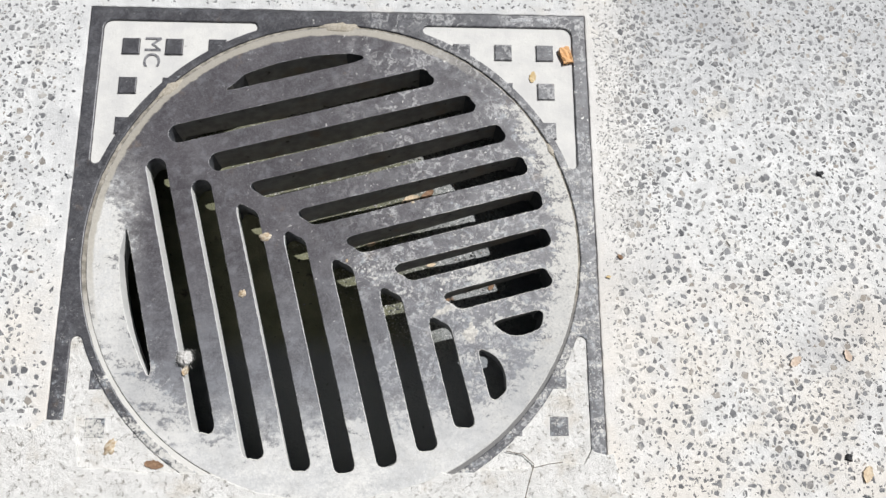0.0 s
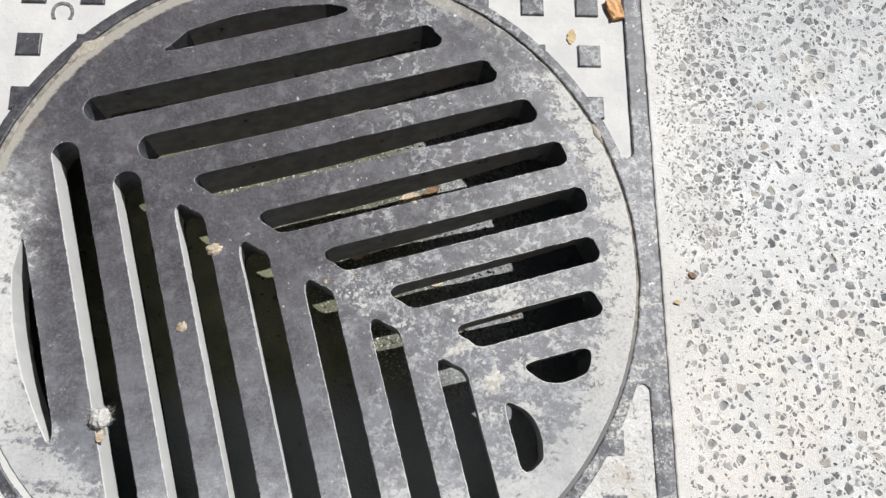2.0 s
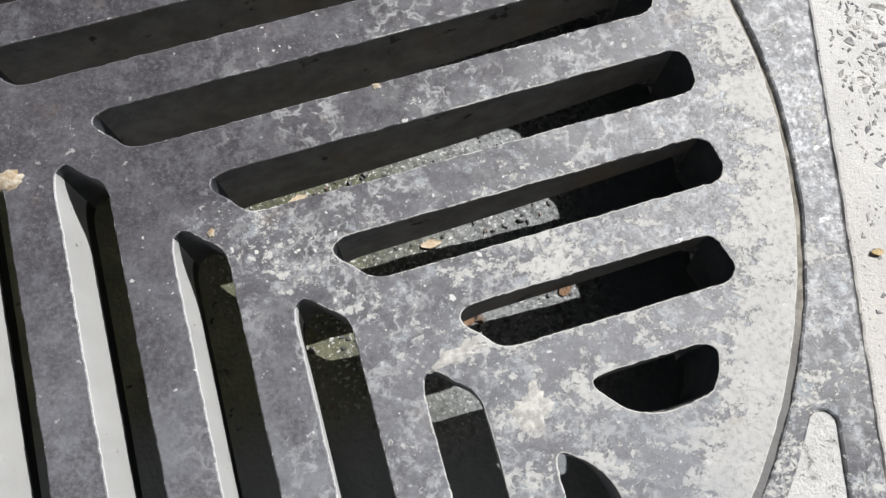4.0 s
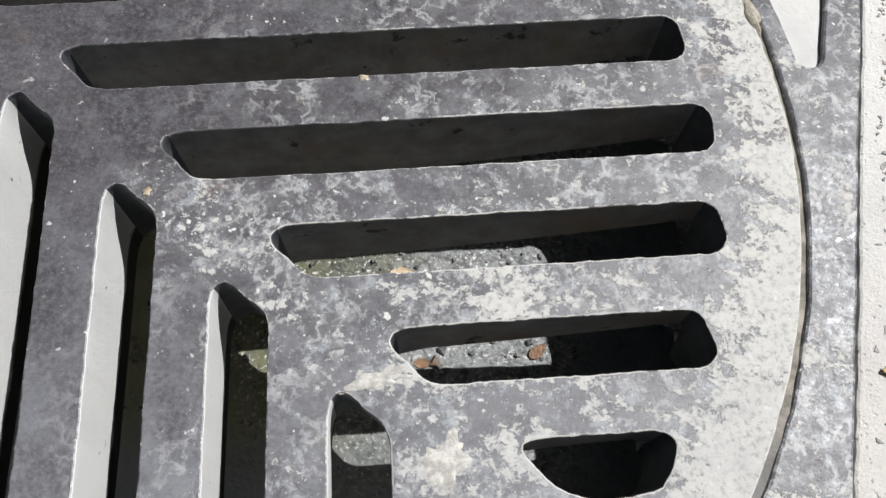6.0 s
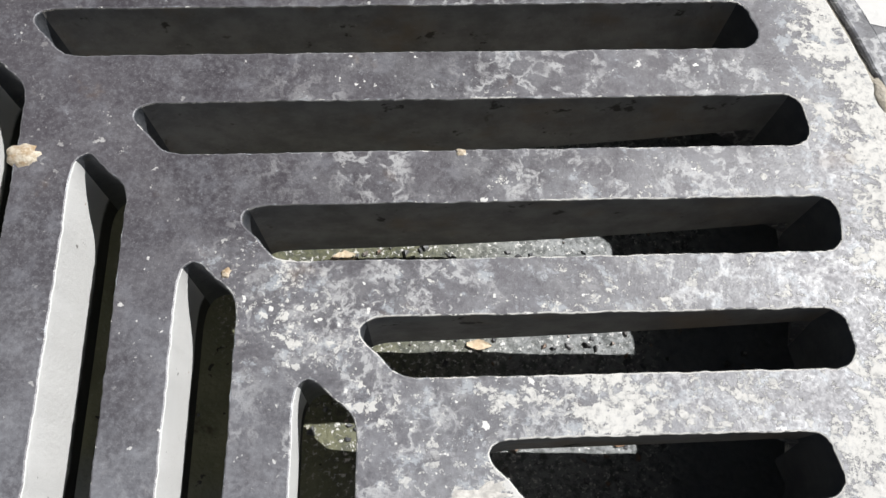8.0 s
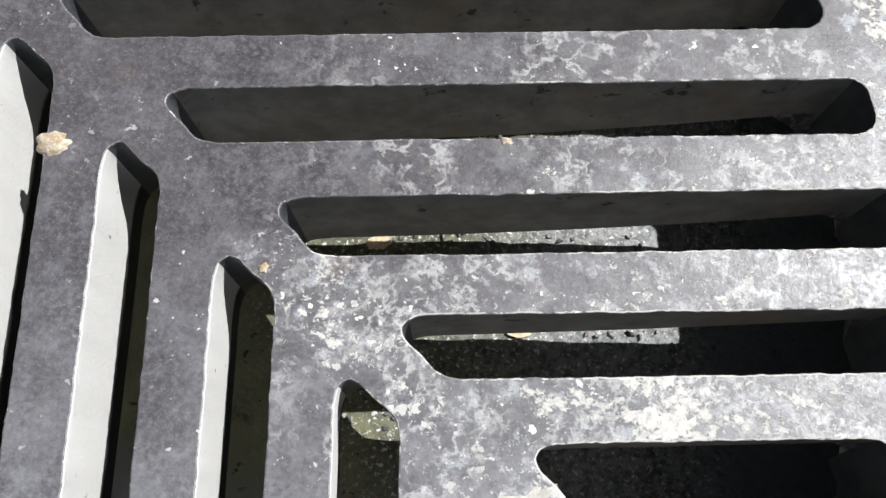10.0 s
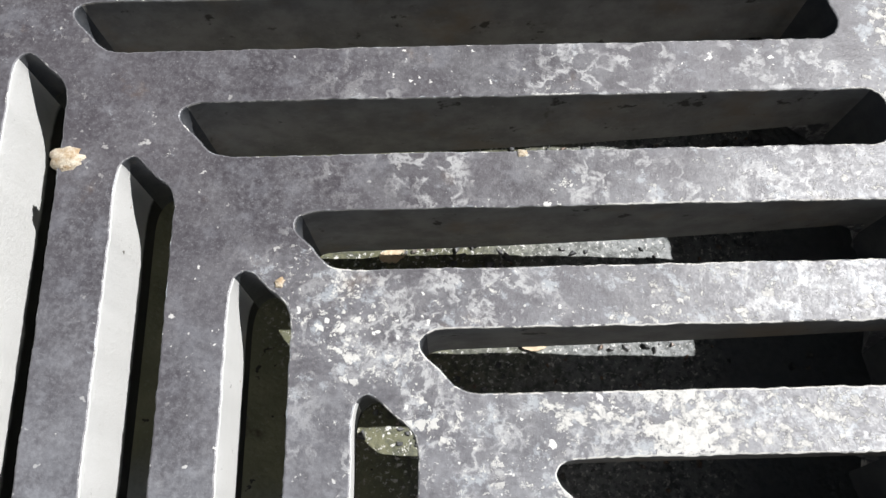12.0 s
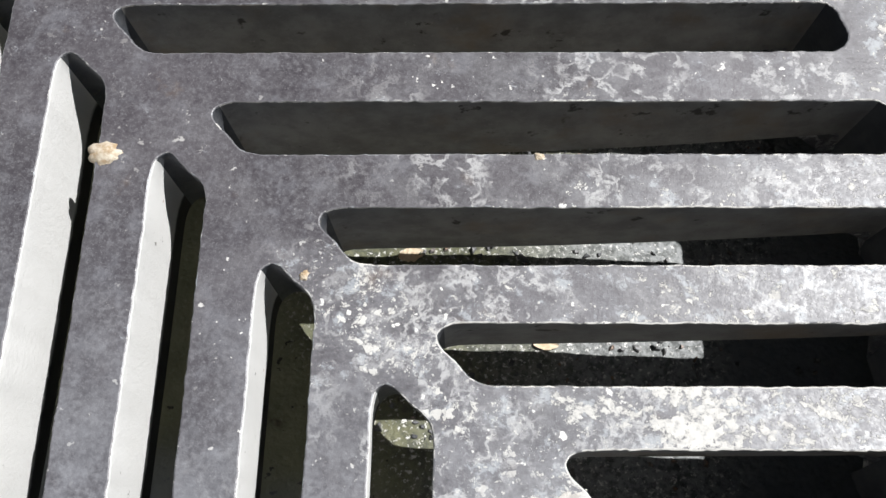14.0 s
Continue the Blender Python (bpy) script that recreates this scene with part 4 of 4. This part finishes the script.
# a tuft of pale down caught on a bar
def down_tuft(place):
    rng = random.Random(5)
    verts, faces = [], []
    for k in range(1500):
        a, b = rng.uniform(0, math.tau), rng.uniform(0.05, 1.5)
        length = rng.uniform(0.0045, 0.0080) * (1.4 if rng.random() < 0.06 else 1)
        way = Vector((math.cos(a) * math.sin(b), math.sin(a) * math.sin(b) * 0.8, math.cos(b) * 0.7))
        side = way.cross(Vector((rng.uniform(-1, 1), rng.uniform(-1, 1), rng.uniform(-1, 1)))).normalized() * 0.00022
        up = way.cross(side).normalized() * 0.00022
        start = Vector((rng.uniform(-1, 1), rng.uniform(-1, 1), rng.uniform(0, 0.6))) * 0.0045
        s = len(verts)
        bend = Vector((rng.uniform(-1, 1), rng.uniform(-1, 1), rng.uniform(-0.5, 0.5))) * length * 0.5
        for f, w in ((0, 1.0), (0.5, 0.9), (1, 0.25)):
            c = start + way * length * f + bend * f * f
            verts += [c + side * w, c + up * w, c - side * w]
        for r in (0, 3):
            for i in range(3):
                faces.append((s + r + i, s + r + (i + 1) % 3, s + r + 3 + (i + 1) % 3, s + r + 3 + i))
    n, m = 14, 8
    s = len(verts)
    for j in range(m + 1):
        for i in range(n):
            a, b = i * math.tau / n, math.pi * j / m
            p = Vector((math.cos(a) * math.sin(b), math.sin(a) * math.sin(b), math.cos(b)))
            r = 0.0084 * (1 + 0.35 * noise.noise(p * 3))
            verts.append(Vector((p.x * r, p.y * r, p.z * r * 0.8 + 0.003)))
    for j in range(m):
        for i in range(n):
            faces.append((s + j * n + i, s + (j + 1) * n + i, s + (j + 1) * n + (i + 1) % n, s + j * n + (i + 1) % n))
    ob = part("down_tuft", mesh_of("down_tuft", [tuple(v) for v in verts], faces), FLUFF)
    ob.location = place
    return tagged(ob, "fluffy pale tuft of down caught on a grate bar", "down tuft")


down_tuft((-0.1715, -0.1345, 0.0015))
leaf_bit("dry_leaf", 0.012, 0.004, (-0.1705, -0.1490, 0.0004), 70, CRUMB, "dry brownish scrap caught under the down tuft", 41)


def root(points, thick, label):
    """A crack in the cement, built as a thin dark cord lying on it."""
    curve = bpy.data.curves.new("dry_root", "CURVE")
    curve.dimensions, curve.bevel_depth, curve.bevel_resolution = "3D", thick, 2
    sp = curve.splines.new("POLY")
    sp.points.add(len(points) - 1)
    for p, (x, y) in zip(sp.points, points):
        p.co = (x, y, 0.0025, 1)
    ob = bpy.data.objects.new("tmp", curve)
    scene.collection.objects.link(ob)
    me = bpy.data.meshes.new_from_object(ob.evaluated_get(bpy.context.evaluated_depsgraph_get()))
    bpy.data.objects.remove(ob)
    me.materials.clear()
    return tagged(part("dry_root", me, CRACK), label, "root")


root([(0.206, -0.243), (0.226, -0.247), (0.238, -0.258), (0.231, -0.280), (0.224, -0.305), (0.222, -0.340)], 0.0005, "thin dark crack in the cement")
root([(0.238, -0.262), (0.255, -0.258), (0.272, -0.256)], 0.0004, "thin dark crack in the cement")

# grit lying on the pit floor
rng = random.Random(77)
gv, gf = [], []
for k in range(1500):
    x, y = rng.uniform(-0.05, 0.26), rng.uniform(-0.24, 0.24)
    if math.hypot(x, y) > 0.27:
        continue
    if (x < 0.03 or y < -0.06 or x > 0.225) and rng.random() < 0.88:
        continue
    s = rng.uniform(0.0008, 0.0026) * (1.5 if rng.random() < 0.08 else 1)
    v, f = rock(5, s, s * rng.uniform(0.6, 1), s * 0.8, rng, 0.6, -0.001)
    z = floor_height(x, y)
    base = len(gv)
    gv += [(a + x, b + y, c + z) for a, b, c in v]
    gf += [tuple(i + base for i in face) for face in f]
tagged(part("pit_grit", mesh_of("pit_grit", gv, gf), GRIT), "grey grit scattered on the pit floor", "grit", kind="stuff")

# ---- stones of the paving ----
rng = random.Random(12)
variants = []
for k in range(40):
    r = (0.0025, 0.0034, 0.0044, 0.0056)[k % 4] * rng.uniform(0.85, 1.15)
    v, f = rock(rng.randint(4, 7), r, r * rng.uniform(0.38, 0.85), rng.uniform(0.0002, 0.0007), rng, 0.84)
    variants.append((v, f, mesh_of("stone", v, f)))
ground = bpy.data.objects["ground"]
CELL = 0.0086
rv, rf = [], []
lv, lf = [], []


def cement_lip(x, y, spin, verts):
    """The uneven collar of cement in which a stone sits sunk."""
    n = len(verts) // 3
    cs, sn = math.cos(spin), math.sin(spin)
    base = len(lv)
    ring = [(a * cs - b * sn, a * sn + b * cs) for a, b, c in verts[n:2 * n]]
    tall = rng.uniform(0.0006, 0.0024)
    for f, add, z in ((0.98, 0.0, None), (1.04, 0.0, 1), (1.04, 0.0030, 0)):
        for a, b in ring:
            r = math.hypot(a, b) or 1e-6
            g = f + add / r
            high = tall * max(0.0, 0.55 + 0.9 * noise.noise(Vector(((x + a) * 190, (y + b) * 190, 6.0))))
            lv.append((x + a * g, y + b * g, -0.0006 if z is None else high if z else -0.0003))
    for k in range(2):
        for i in range(n):
            j = (i + 1) % n
            lf.append((base + k * n + i, base + k * n + j, base + k * n + n + j, base + k * n + n + i))


singles = 0
near = []
for j in range(-58, 73):
    for i in range(-77, 129):
        x = (i + 0.5 * (j % 2) + rng.uniform(-0.42, 0.42)) * CELL
        y = (j + rng.uniform(-0.42, 0.42)) * CELL
        pick, chance, spin = rng.randrange(40), rng.random(), rng.uniform(0, math.tau)
        outside = max(abs(x), abs(y)) - FRAME
        if (outside < 0.035 and y > 0) or (y < -0.08 and chance < 0.2):
            pick = pick - pick % 4 + pick % 2
        if outside < 0.009 or (abs(x) < 0.35 and -0.405 < y < 0):
            if not (abs(x) > FRAME + 0.009 and y > -0.24):
                continue
        keep = 1.25
        if x > 0 and outside < 0.020:
            keep = 0.8 if y > 0.06 else 0.12
        if x < 0:
            keep = 1.25 if x < -0.365 else 0.55
        if y < -0.16:
            keep *= max(0.5, 1 + (y + 0.12) * 2.5)
        keep *= 0.78 + 0.5 * noise.noise(Vector((x * 7, y * 7, 3.3)))
        if chance > keep:
            continue
        if outside > 0.016 and pick % 4:
            cement_lip(x, y, spin, variants[pick][0])
        if x > 0.33 and x < 0.50 and y > -0.24 and y < 0.30 and singles < 300:
            singles += 1
            near.append((x, y, spin, pick))
            continue
        v, f, me = variants[pick]
        cs, sn = math.cos(spin), math.sin(spin)
        base = len(rv)
        rv += [(a * cs - b * sn + x, a * sn + b * cs + y, c) for a, b, c in v]
        rf += [tuple(n + base for n in face) for face in f]
for k in range(26200):
    x, y = rng.uniform(-0.52, 0.95), rng.uniform(-0.46, 0.52)
    if k >= 25000:      # denser small stones beside the frame
        x, y = rng.uniform(0.335, 0.42), rng.uniform(0.02, 0.33)
    s, n, spread = rng.uniform(0.0009, 0.0024), rng.randint(4, 5), rng.random()
    if max(abs(x), abs(y)) - FRAME < 0.008 and not (y < -0.335):
        continue
    if spread > 0.75 + 0.9 * noise.noise(Vector((x * 6, y * 6, 8.1))):
        continue
    v, f = rock(n, s, s * rng.uniform(0.4, 0.9), rng.uniform(0.0002, 0.0005), rng, 0.8)
    lift = 0.0019 if -0.52 < x < 0.34 and y < -0.31 else 0.0
    base = len(rv)
    rv += [(p + x, q + y, r + lift) for p, q, r in v]
    rf += [tuple(i + base for i in face) for face in f]
tagged(part("cement_lips", mesh_of("cement_lips", lv, lf, True), CEMENT, ground), "low uneven lips of pale cement round the stones", kind="stuff")
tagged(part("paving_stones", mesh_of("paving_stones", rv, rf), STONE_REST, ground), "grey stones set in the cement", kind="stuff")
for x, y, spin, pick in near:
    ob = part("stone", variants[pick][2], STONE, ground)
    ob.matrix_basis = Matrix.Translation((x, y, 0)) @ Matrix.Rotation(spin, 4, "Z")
